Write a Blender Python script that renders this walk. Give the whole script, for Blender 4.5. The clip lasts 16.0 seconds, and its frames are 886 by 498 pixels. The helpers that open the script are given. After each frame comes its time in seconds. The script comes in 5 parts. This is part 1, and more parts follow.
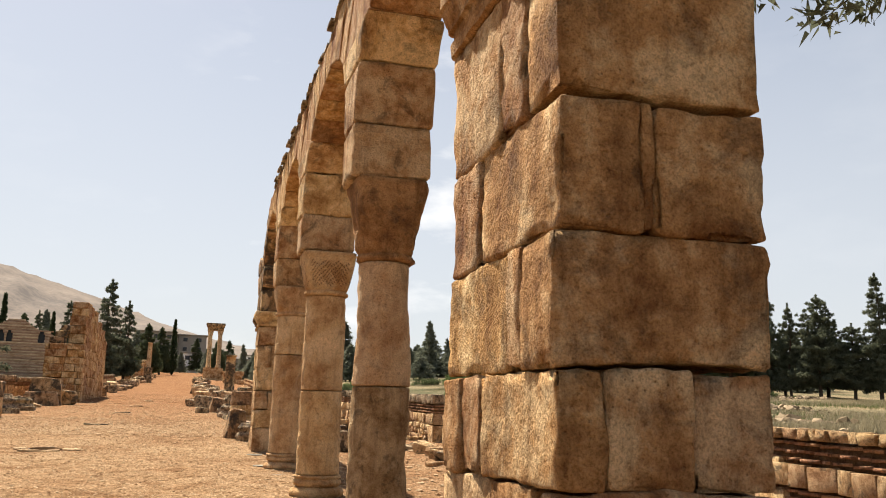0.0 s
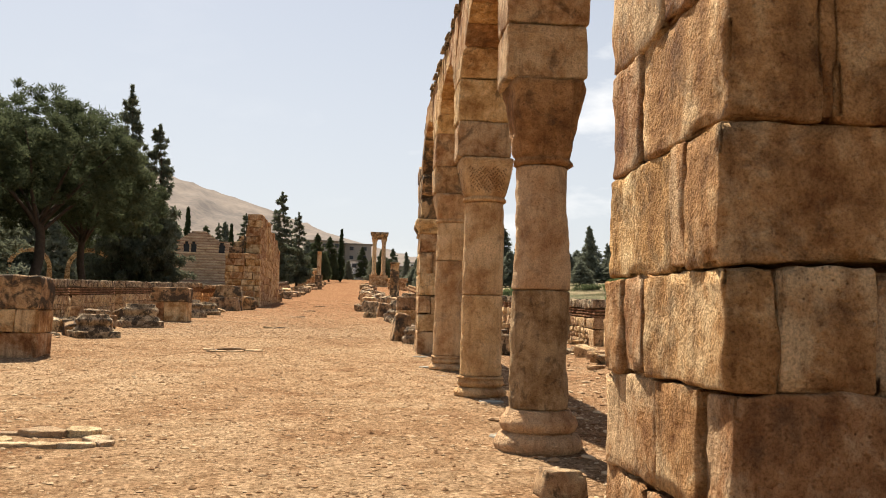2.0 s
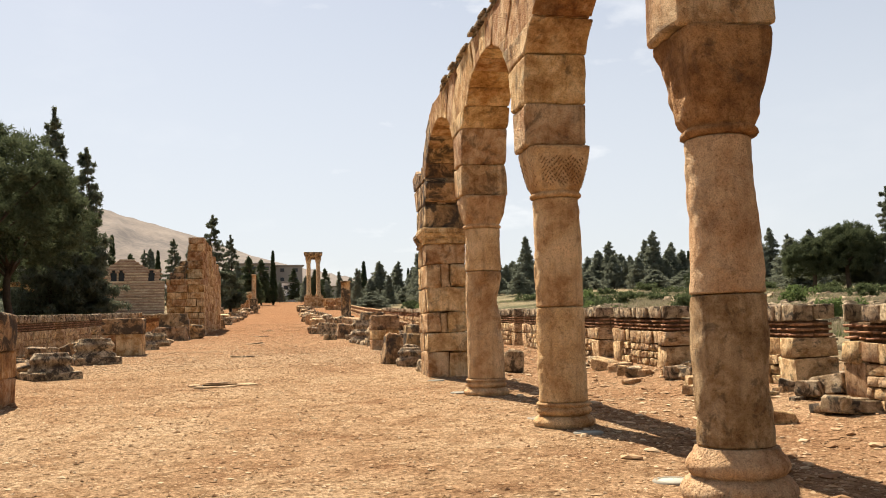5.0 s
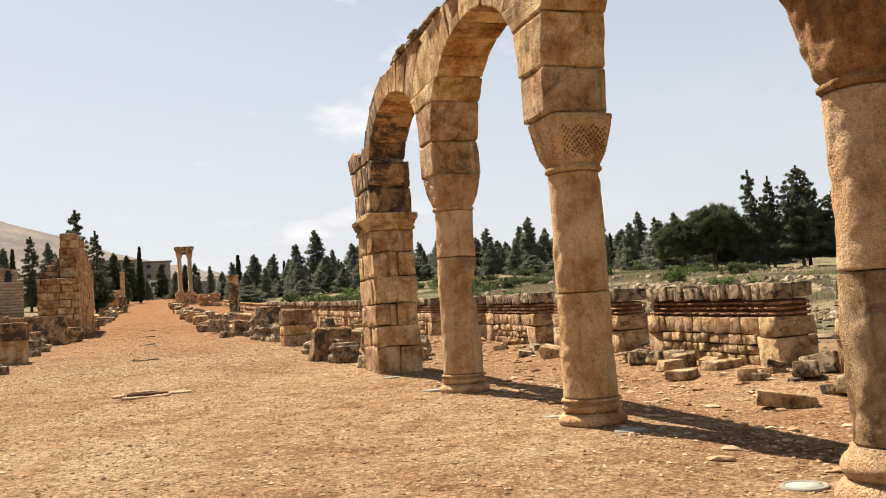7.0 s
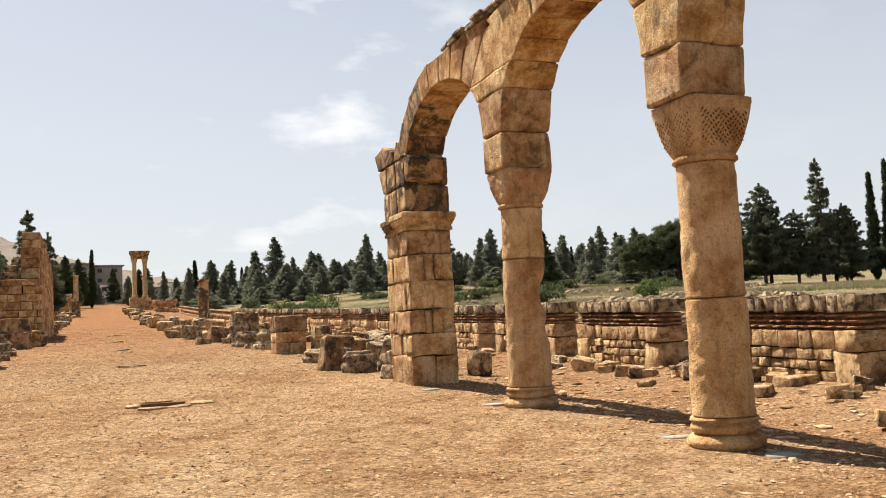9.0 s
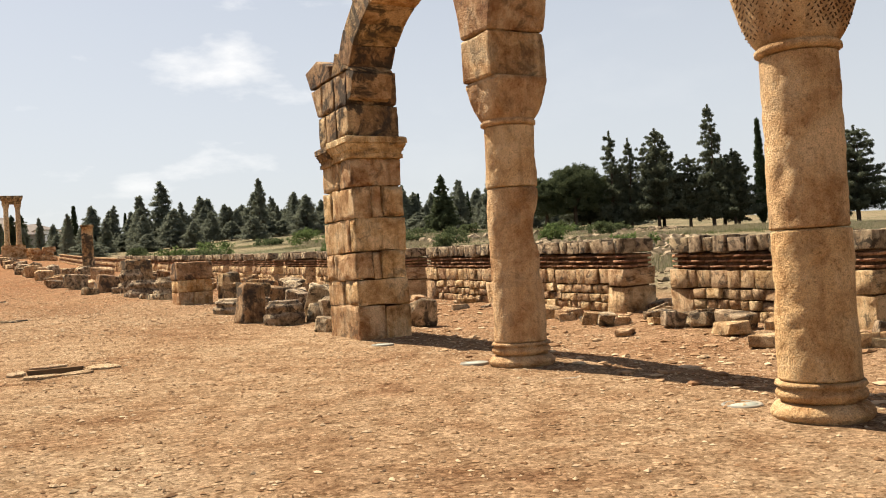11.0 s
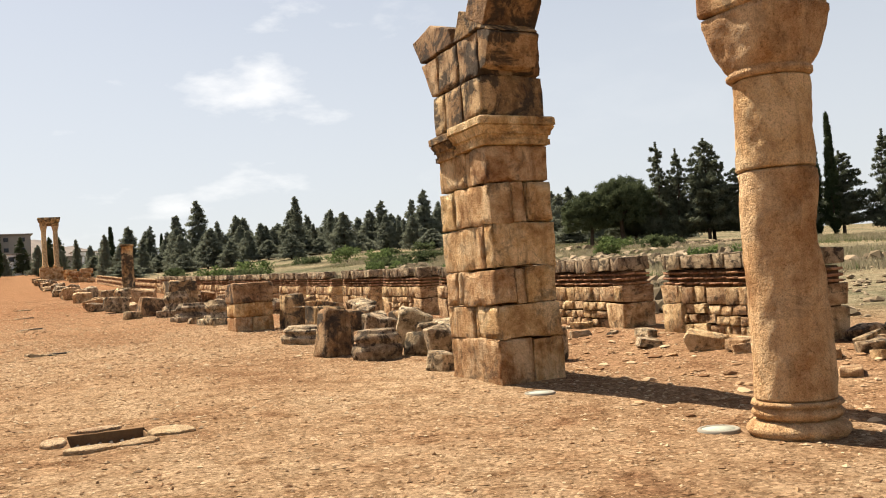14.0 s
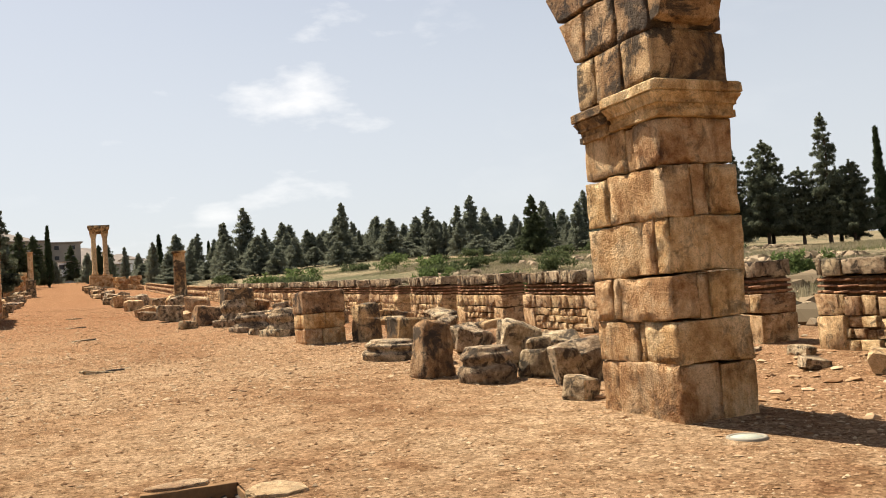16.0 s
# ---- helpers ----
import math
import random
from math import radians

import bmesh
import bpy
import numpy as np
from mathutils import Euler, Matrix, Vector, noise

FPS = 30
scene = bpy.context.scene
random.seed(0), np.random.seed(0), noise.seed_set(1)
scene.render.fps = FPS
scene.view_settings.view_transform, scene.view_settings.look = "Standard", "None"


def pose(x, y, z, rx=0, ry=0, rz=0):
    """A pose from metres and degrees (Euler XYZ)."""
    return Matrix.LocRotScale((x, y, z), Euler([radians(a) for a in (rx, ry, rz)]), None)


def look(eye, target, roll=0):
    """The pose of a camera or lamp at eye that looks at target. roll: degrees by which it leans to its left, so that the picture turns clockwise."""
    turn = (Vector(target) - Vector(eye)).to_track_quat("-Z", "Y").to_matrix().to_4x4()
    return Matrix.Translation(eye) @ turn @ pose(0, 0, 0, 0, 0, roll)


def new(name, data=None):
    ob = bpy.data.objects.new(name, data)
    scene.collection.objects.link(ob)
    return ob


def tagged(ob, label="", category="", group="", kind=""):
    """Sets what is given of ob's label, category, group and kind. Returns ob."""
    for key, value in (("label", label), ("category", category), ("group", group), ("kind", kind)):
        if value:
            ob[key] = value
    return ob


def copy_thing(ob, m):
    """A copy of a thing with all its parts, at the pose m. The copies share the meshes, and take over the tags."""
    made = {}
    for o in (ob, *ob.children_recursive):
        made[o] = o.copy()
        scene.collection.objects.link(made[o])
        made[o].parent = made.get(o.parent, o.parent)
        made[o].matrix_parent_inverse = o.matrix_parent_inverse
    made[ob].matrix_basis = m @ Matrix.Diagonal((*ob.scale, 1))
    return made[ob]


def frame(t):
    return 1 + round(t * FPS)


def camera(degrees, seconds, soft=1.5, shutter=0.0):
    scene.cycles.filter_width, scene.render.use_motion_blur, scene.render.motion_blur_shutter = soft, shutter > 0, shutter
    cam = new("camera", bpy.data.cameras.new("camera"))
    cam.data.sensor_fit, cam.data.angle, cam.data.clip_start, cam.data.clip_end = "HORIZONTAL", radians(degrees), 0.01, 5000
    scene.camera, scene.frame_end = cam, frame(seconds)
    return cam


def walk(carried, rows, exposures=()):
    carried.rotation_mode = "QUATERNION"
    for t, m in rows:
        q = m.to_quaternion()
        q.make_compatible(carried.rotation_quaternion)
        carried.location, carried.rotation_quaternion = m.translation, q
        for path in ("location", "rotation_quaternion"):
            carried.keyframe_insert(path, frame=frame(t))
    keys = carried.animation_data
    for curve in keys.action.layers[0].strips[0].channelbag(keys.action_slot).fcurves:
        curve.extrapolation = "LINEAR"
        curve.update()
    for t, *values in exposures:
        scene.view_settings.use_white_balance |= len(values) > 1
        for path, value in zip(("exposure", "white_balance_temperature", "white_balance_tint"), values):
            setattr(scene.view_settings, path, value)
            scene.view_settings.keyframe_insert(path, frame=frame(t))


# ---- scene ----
cam = camera(53.7, 16.0, soft=1.0)
METRES, EYE, TILT, LEAN, TURN = 15.5, 1.5, 0.0, 0.0, -15.0
ROWS = [
    (0.0, 0.0, 0.0, 0.0, -0.26, 10.96, -1.37),
    (0.5, -0.0001, 0.0002, -0.0005, 0.9, 9.77, -0.8),
    (1.0, 0.0001, 0.0003, -0.0013, 2.67, 8.21, 0.02),
    (1.5, 0.0012, -0.0001, -0.0012, 6.08, 6.65, -0.04),
    (2.0, -0.0001, 0.0017, -0.0012, 10.13, 4.6, -1.47),
    (2.5, -0.0119, 0.0105, -0.0003, 12.16, 2.96, -1.37),
    (3.0, -0.0292, 0.027, -0.0009, 13.92, 3.09, -0.85),
    (3.5, -0.0529, 0.0499, 0.0031, 13.8, 4.96, -0.21),
    (4.0, -0.0811, 0.0663, 0.0023, 11.57, 4.23, 0.73),
    (4.5, -0.1079, 0.0874, 0.0001, 8.73, 3.7, 1.04),
    (5.0, -0.1332, 0.1094, 0.0021, 5.62, 5.65, 1.61),
    (7.5, -0.268, 0.2068, 0.0102, -4.0, 4.1, 3.19),
    (8.0, -0.2953, 0.2254, 0.0103, -5.17, 3.3, 1.89),
    (8.5, -0.317, 0.2468, 0.0094, -6.24, 3.91, 1.83),
    (9.0, -0.3385, 0.2744, 0.0118, -5.79, 5.14, 2.86),
    (11.5, -0.3945, 0.4704, 0.015, -13.62, 0.57, 3.4),
    (12.0, -0.4069, 0.5068, 0.0178, -9.33, 1.19, 3.89),
    (12.5, -0.4145, 0.5481, 0.0198, -7.52, 2.36, 3.89),
    (13.0, -0.4205, 0.5866, 0.0207, -10.28, 2.03, 3.46),
    (13.5, -0.4252, 0.626, 0.023, -11.62, 2.26, 3.79),
    (14.0, -0.4352, 0.6612, 0.0234, -10.84, 2.47, 4.11),
    (14.5, -0.4468, 0.6976, 0.0252, -10.61, 1.58, 4.17),
    (15.0, -0.4581, 0.7358, 0.0281, -10.66, 1.17, 4.63),
    (15.5, -0.4705, 0.7719, 0.0307, -10.45, 2.49, 4.2),
    (16.0, -0.4794, 0.8111, 0.031, -8.11, 3.11, 4.17),
]
walk(cam, [(t, pose(0, 0, EYE, TILT, LEAN, TURN) @ pose(METRES * x, METRES * y, METRES * z, 90 + pitch, roll, yaw)) for t, x, y, z, yaw, pitch, roll in ROWS], [(t, v, 6700, 10) for t, v in ((0, 1.2), (1, 1.05), (1.5, 1.05), (2, 1.18), (2.5, 1.18), (3, 1.08), (3.5, 1.14), (4, 1.22), (5, 1.26), (7.5, 1.18), (9, 1.18), (11.5, 1.12), (12, 1.1), (12.5, 1.18), (13, 1.22), (14.5, 1.15), (15, 1.08), (15.5, 1.2), (16, 1.17))])

# ---- world, sun ----
SUN_AZ, SUN_EL = 18.5, 56.0          # degrees from +y towards -x, and above the horizon
sun_dir = Vector((-math.sin(radians(SUN_AZ)) * math.cos(radians(SUN_EL)), math.cos(radians(SUN_AZ)) * math.cos(radians(SUN_EL)), math.sin(radians(SUN_EL))))
sun = new("sun", bpy.data.lights.new("sun", "SUN"))
sun.data.energy, sun.data.angle, sun.data.color = 5.0, radians(0.5), (1.0, 0.92, 0.79)
sun.matrix_world = look(sun_dir * 50, (0, 0, 0))

world = bpy.data.worlds.new("world")
scene.world = world
world.use_nodes = True
wt = world.node_tree
wt.nodes.clear()
sky = wt.nodes.new("ShaderNodeTexSky")
sky.sky_type, sky.sun_disc = "NISHITA", False
sky.sun_elevation, sky.sun_rotation = radians(SUN_EL), radians(-SUN_AZ)
sky.altitude, sky.air_density, sky.dust_density, sky.ozone_density = 900, 1.0, 3.0, 1.0
wco = wt.nodes.new("ShaderNodeTexCoord")
wmap = wt.nodes.new("ShaderNodeMapping")
wmap.inputs["Scale"].default_value, wmap.inputs["Location"].default_value = (2.6, 2.6, 6.5), (0.25, 0, 0.55)
wnoise = wt.nodes.new("ShaderNodeTexNoise")
wnoise.inputs["Scale"].default_value, wnoise.inputs["Detail"].default_value, wnoise.inputs["Roughness"].default_value = 2.3, 6, 0.55
wramp = wt.nodes.new("ShaderNodeValToRGB")
wramp.color_ramp.elements[0].position, wramp.color_ramp.elements[1].position = 0.54, 0.72
haze = wt.nodes.new("ShaderNodeMix")
haze.data_type = "RGBA"
wsep = wt.nodes.new("ShaderNodeSeparateXYZ")
wrange = wt.nodes.new("ShaderNodeMapRange")
wrange.interpolation_type = "SMOOTHSTEP"
for sock, v in zip(wrange.inputs[1:5], (0.05, 0.85, 0.74, 0.02)):
    sock.default_value = v
wt.links.new(wco.outputs["Generated"], wsep.inputs[0])
wt.links.new(wsep.outputs["Z"], wrange.inputs[0])
wt.links.new(wrange.outputs[0], haze.inputs[0])
haze.inputs[7].default_value = (7.3, 7.6, 7.95, 1)
cloud = wt.nodes.new("ShaderNodeMix")
cloud.data_type = "RGBA"
cloud.inputs[7].default_value = (10.5, 10.5, 10.5, 1)
cmul = wt.nodes.new("ShaderNodeMath")
cmul.operation = "MULTIPLY"
wdot = wt.nodes.new("ShaderNodeVectorMath")
wdot.operation, wdot.inputs[1].default_value = "DOT_PRODUCT", (0.20, 0.95, 0.235)
wnear = wt.nodes.new("ShaderNodeMapRange")
wnear.interpolation_type = "SMOOTHSTEP"
for sock, v in zip(wnear.inputs[1:5], (0.955, 0.998, 0.06, 0.75)):
    sock.default_value = v
wt.links.new(wco.outputs["Generated"], wdot.inputs[0])
wt.links.new(wdot.outputs["Value"], wnear.inputs[0])
wt.links.new(wnear.outputs[0], cmul.inputs[1])
bg = wt.nodes.new("ShaderNodeBackground")
bg.inputs["Strength"].default_value = 0.05
wout = wt.nodes.new("ShaderNodeOutputWorld")
wt.links.new(wco.outputs["Generated"], wmap.inputs["Vector"])
wt.links.new(wmap.outputs["Vector"], wnoise.inputs["Vector"])
wt.links.new(wnoise.outputs["Fac"], wramp.inputs["Fac"])
wt.links.new(wramp.outputs["Color"], cmul.inputs[0])
wt.links.new(sky.outputs["Color"], haze.inputs[6])
wt.links.new(haze.outputs[2], cloud.inputs[6])
wt.links.new(cmul.outputs[0], cloud.inputs[0])
wt.links.new(cloud.outputs[2], bg.inputs["Color"])
wt.links.new(bg.outputs["Background"], wout.inputs["Surface"])


# ---- materials ----
def ramp_node(nt, stops):
    r = nt.nodes.new("ShaderNodeValToRGB")
    el = r.color_ramp.elements
    while len(el) < len(stops):
        el.new(0.5)
    for e, (p, c) in zip(el, stops):
        e.position, e.color = p, (*c, 1)
    return r


def noise_node(nt, vec, scale, detail=6, rough=0.6, distort=0.0):
    n = nt.nodes.new("ShaderNodeTexNoise")
    n.inputs["Scale"].default_value, n.inputs["Detail"].default_value = scale, detail
    n.inputs["Roughness"].default_value, n.inputs["Distortion"].default_value = rough, distort
    nt.links.new(vec, n.inputs["Vector"])
    return n.outputs["Fac"]


def mix_node(nt, kind, fac, a, b):
    m = nt.nodes.new("ShaderNodeMix")
    m.data_type, m.blend_type = "RGBA", kind
    for sock, v in ((m.inputs[0], fac), (m.inputs[6], a), (m.inputs[7], b)):
        if isinstance(v, (int, float)):
            sock.default_value = v
        elif isinstance(v, tuple):
            sock.default_value = (*v, 1)
        else:
            nt.links.new(v, sock)
    return m.outputs[2]


def math_node(nt, op, a, b=0.0):
    m = nt.nodes.new("ShaderNodeMath")
    m.operation = op
    for sock, v in zip(m.inputs, (a, b)):
        if isinstance(v, (int, float)):
            sock.default_value = v
        else:
            nt.links.new(v, sock)
    return m.outputs[0]


def start_mat(name, rough=0.9):
    m = bpy.data.materials.new(name)
    m.use_nodes = True
    nt = m.node_tree
    b = nt.nodes["Principled BSDF"]
    b.inputs["Roughness"].default_value = rough
    b.inputs["Specular IOR Level"].default_value = 0.12
    return m, nt, b


def plain(name, color, rough=0.8, metal=0.0, var=0.25, scale=6.0, bump=0.2):
    """A near-even surface with grain at two scales."""
    m, nt, b = start_mat(name, rough)
    co = nt.nodes.new("ShaderNodeTexCoord").outputs["Object"]
    n1 = noise_node(nt, co, scale)
    n2 = noise_node(nt, co, scale * 7)
    r = ramp_node(nt, [(0.25, tuple(c * (1 - var) for c in color)), (0.75, tuple(min(1, c * (1 + var)) for c in color))])
    nt.links.new(math_node(nt, "ADD", math_node(nt, "MULTIPLY", n1, 0.6), math_node(nt, "MULTIPLY", n2, 0.4)), r.inputs["Fac"])
    nt.links.new(r.outputs["Color"], b.inputs["Base Color"])
    b.inputs["Metallic"].default_value = metal
    bp = nt.nodes.new("ShaderNodeBump")
    bp.inputs["Strength"].default_value, bp.inputs["Distance"].default_value = bump, 0.01
    nt.links.new(n2, bp.inputs["Height"])
    nt.links.new(bp.outputs["Normal"], b.inputs["Normal"])
    return m


def stone_mat(name, light, mid, dark, stain=0.5, black=0.3, bump=0.5, scale=1.0, crust=0.53):
    """Weathered limestone: drift of colour, reddish patina, dark crust, pits and tool marks."""
    m, nt, b = start_mat(name, 0.92)
    tc = nt.nodes.new("ShaderNodeTexCoord")
    info = nt.nodes.new("ShaderNodeObjectInfo")
    off = nt.nodes.new("ShaderNodeVectorMath")
    off.operation = "MULTIPLY_ADD"
    off.inputs[1].default_value = (1, 1, 1)
    shift = nt.nodes.new("ShaderNodeCombineXYZ")
    for i, k in enumerate((37.0, 91.0, 53.0)):
        nt.links.new(math_node(nt, "MULTIPLY", info.outputs["Random"], k), shift.inputs[i])
    nt.links.new(tc.outputs["Object"], off.inputs[0])
    nt.links.new(shift.outputs[0], off.inputs[2])
    co = off.outputs[0]
    big = noise_node(nt, co, 1.7 * scale, 5, 0.6, 0.4)
    med = noise_node(nt, co, 9 * scale, 8, 0.65)
    fine = noise_node(nt, co, 34 * scale, 8, 0.62)
    r = ramp_node(nt, [(0.38, dark), (0.48, mid), (0.57, light), (0.68, tuple(min(1, c * 1.15) for c in light))])
    nt.links.new(math_node(nt, "ADD", math_node(nt, "MULTIPLY", big, 0.68), math_node(nt, "MULTIPLY", med, 0.32)), r.inputs["Fac"])
    col = r.outputs["Color"]
    # rain streaks run down the face
    mp = nt.nodes.new("ShaderNodeMapping")
    mp.inputs["Scale"].default_value = (7, 7, 0.7)
    nt.links.new(co, mp.inputs["Vector"])
    st = noise_node(nt, mp.outputs["Vector"], 1.6, 5, 0.6)
    sr = ramp_node(nt, [(0.52, (0, 0, 0)), (0.7, (1, 1, 1))])
    nt.links.new(st, sr.inputs["Fac"])
    col = mix_node(nt, "MIX", math_node(nt, "MULTIPLY", sr.outputs["Color"], stain), col, tuple(c * 0.62 for c in dark))
    # black crust of lichen in islands
    ln = noise_node(nt, co, 2.6 * scale, 9, 0.72, 0.6)
    lr = ramp_node(nt, [(crust, (0, 0, 0)), (crust + 0.08, (1, 1, 1))])
    nt.links.new(ln, lr.inputs["Fac"])
    col = mix_node(nt, "MIX", math_node(nt, "MULTIPLY", lr.outputs["Color"], black), col, (0.055, 0.045, 0.035))
    # each block its own shade
    hs = nt.nodes.new("ShaderNodeHueSaturation")
    nt.links.new(math_node(nt, "ADD", math_node(nt, "MULTIPLY", info.outputs["Random"], 0.3), 0.87), hs.inputs["Value"])
    nt.links.new(math_node(nt, "ADD", math_node(nt, "MULTIPLY", info.outputs["Random"], 0.014), 0.493), hs.inputs["Hue"])
    nt.links.new(col, hs.inputs["Color"])
    fr = ramp_node(nt, [(0.33, (0.45, 0.38, 0.32)), (0.42, (0.93, 0.92, 0.91)), (0.66, (1.1, 1.1, 1.1))])
    nt.links.new(fine, fr.inputs["Fac"])
    vor = nt.nodes.new("ShaderNodeTexVoronoi")
    vor.inputs["Scale"].default_value = 30 * scale
    vor.inputs["Randomness"].default_value = 1.0
    nt.links.new(co, vor.inputs["Vector"])
    pit = ramp_node(nt, [(0.0, (0, 0, 0)), (0.32, (1, 1, 1))])
    nt.links.new(vor.outputs["Distance"], pit.inputs["Fac"])
    pd = ramp_node(nt, [(0.06, (0.30, 0.26, 0.22)), (0.2, (1, 1, 1))])
    nt.links.new(vor.outputs["Distance"], pd.inputs["Fac"])
    pm = ramp_node(nt, [(0.54, (0, 0, 0)), (0.66, (1, 1, 1))])
    nt.links.new(noise_node(nt, co, 3.3 * scale, 4, 0.6), pm.inputs["Fac"])
    grain = noise_node(nt, co, 95 * scale, 5, 0.7)
    gr = ramp_node(nt, [(0.36, (0.55, 0.5, 0.46)), (0.5, (1, 1, 1)), (0.64, (1.28, 1.28, 1.28))])
    nt.links.new(grain, gr.inputs["Fac"])
    toned = mix_node(nt, "MULTIPLY", 0.7, hs.outputs["Color"], fr.outputs["Color"])
    toned = mix_node(nt, "MULTIPLY", 0.7, toned, gr.outputs["Color"])
    nt.links.new(mix_node(nt, "MULTIPLY", pm.outputs["Color"], toned, pd.outputs["Color"]), b.inputs["Base Color"])
    hgt = math_node(nt, "ADD", math_node(nt, "ADD", math_node(nt, "MULTIPLY", med, 1.2), math_node(nt, "MULTIPLY", fine, 0.7)), math_node(nt, "ADD", math_node(nt, "MULTIPLY", pit.outputs["Color"], 0.32), math_node(nt, "MULTIPLY", grain, 0.3)))
    bp = nt.nodes.new("ShaderNodeBump")
    bp.inputs["Strength"].default_value, bp.inputs["Distance"].default_value = min(1.0, bump * 1.2), 0.05
    nt.links.new(hgt, bp.inputs["Height"])
    nt.links.new(bp.outputs["Normal"], b.inputs["Normal"])
    return m


LIGHT, MID, DARK = (0.66, 0.46, 0.255), (0.46, 0.25, 0.104), (0.22, 0.098, 0.035)
M_ASHLAR = stone_mat("ashlar_limestone", LIGHT, MID, DARK, 0.5, 0.4, 0.8)
M_COLUMN = stone_mat("column_limestone", (0.68, 0.475, 0.27), (0.59, 0.375, 0.19), (0.40, 0.215, 0.093), 0.4, 0.3, 0.8)
M_PALE = stone_mat("pale_ashlar_limestone", (0.72, 0.52, 0.30), (0.56, 0.345, 0.165), (0.31, 0.155, 0.062), 0.5, 0.55, 0.9, 1.2)
M_DARKSTONE = stone_mat("crusted_limestone", (0.54, 0.365, 0.2), (0.355, 0.212, 0.102), (0.17, 0.1, 0.052), 0.6, 0.9, 0.8, 1.0, 0.47)
M_ROCK = stone_mat("loose_limestone", (0.644, 0.504, 0.329), (0.406, 0.287, 0.168), (0.196, 0.133, 0.0756), 0.4, 0.9, 1.0, 2.0, 0.49)
M_RUBBLE = stone_mat("wall_rubble_stone", (0.74, 0.535, 0.31), (0.57, 0.365, 0.19), (0.30, 0.165, 0.075), 0.4, 0.7, 1.0, 2.2)
M_COPING = stone_mat("grey_coping_stone", (0.57, 0.44, 0.285), (0.38, 0.28, 0.175), (0.19, 0.13, 0.08), 0.4, 0.9, 0.9, 2.2, 0.50)
M_BRICK = stone_mat("fired_brick", (0.46, 0.26, 0.15), (0.335, 0.175, 0.098), (0.185, 0.095, 0.054), 0.35, 0.55, 0.6, 2.0)
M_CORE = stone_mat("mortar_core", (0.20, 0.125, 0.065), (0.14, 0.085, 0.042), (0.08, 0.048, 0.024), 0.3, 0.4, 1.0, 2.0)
M_CAPITAL = stone_mat("red_brown_capital_stone", (0.47, 0.265, 0.12), (0.335, 0.17, 0.07), (0.17, 0.08, 0.032), 0.6, 0.5, 0.9)
M_METAL = plain("grey_cast_metal", (0.24, 0.215, 0.17), 0.85, 0.0, 0.2, 9)
M_GLASS = plain("clouded_lamp_glass", (0.32, 0.33, 0.27), 0.85, 0.0, 0.2, 12)
M_IRON = plain("rusty_iron", (0.06, 0.045, 0.035), 0.85, 0.0, 0.3, 20)
M_DRAIN = plain("damp_drain_masonry", (0.20, 0.115, 0.055), 0.95, 0, 0.4, 6, 0.6)
M_DRILL_SHADE = plain("dark_drilled_socket", (0.10, 0.055, 0.028), 0.95, 0, 0.3, 20)
M_BARK = plain("pine_bark", (0.085, 0.062, 0.045), 0.95, 0, 0.45, 5, 0.8)
M_CONCRETE = plain("house_concrete", (0.27, 0.24, 0.205), 0.9, 0, 0.15, 0.6)
M_WHITE = plain("house_white_paint", (0.78, 0.77, 0.74), 0.8, 0, 0.06, 0.8)
M_PANE_AND_SHADE = plain("dark_window_pane", (0.05, 0.055, 0.06), 0.25, 0, 0.2, 1.0, 0.0)
M_NET = plain("green_net", (0.10, 0.24, 0.17), 0.8, 0, 0.3, 3)
# palace colours are lightened to hold the haze over its distance
M_PALEBRICK = stone_mat("palace_brick", (0.43, 0.28, 0.185), (0.37, 0.23, 0.15), (0.28, 0.17, 0.105), 0.2, 0.15, 0.5, 0.6)
M_STRIPE = stone_mat("palace_stone", (0.55, 0.42, 0.29), (0.48, 0.35, 0.235), (0.33, 0.225, 0.14), 0.2, 0.15, 0.5, 0.6)


def leaf_mat(name, a, c):
    m, nt, b = start_mat(name, 0.9)
    b.inputs["Specular IOR Level"].default_value = 0.03
    geo = nt.nodes.new("ShaderNodeNewGeometry")
    co = nt.nodes.new("ShaderNodeTexCoord").outputs["Object"]
    r = ramp_node(nt, [(0.0, a), (1.0, c)])
    nt.links.new(math_node(nt, "ADD", math_node(nt, "MULTIPLY", geo.outputs["Random Per Island"], 0.5), math_node(nt, "MULTIPLY", noise_node(nt, co, 0.9), 0.5)), r.inputs["Fac"])
    nt.links.new(r.outputs["Color"], b.inputs["Base Color"])
    thin = nt.nodes.new("ShaderNodeBsdfTranslucent")
    both = nt.nodes.new("ShaderNodeMixShader")
    both.inputs[0].default_value = 0.35
    nt.links.new(r.outputs["Color"], thin.inputs["Color"])
    nt.links.new(b.outputs[0], both.inputs[1])
    nt.links.new(thin.outputs[0], both.inputs[2])
    nt.links.new(both.outputs[0], nt.nodes["Material Output"].inputs["Surface"])
    return m


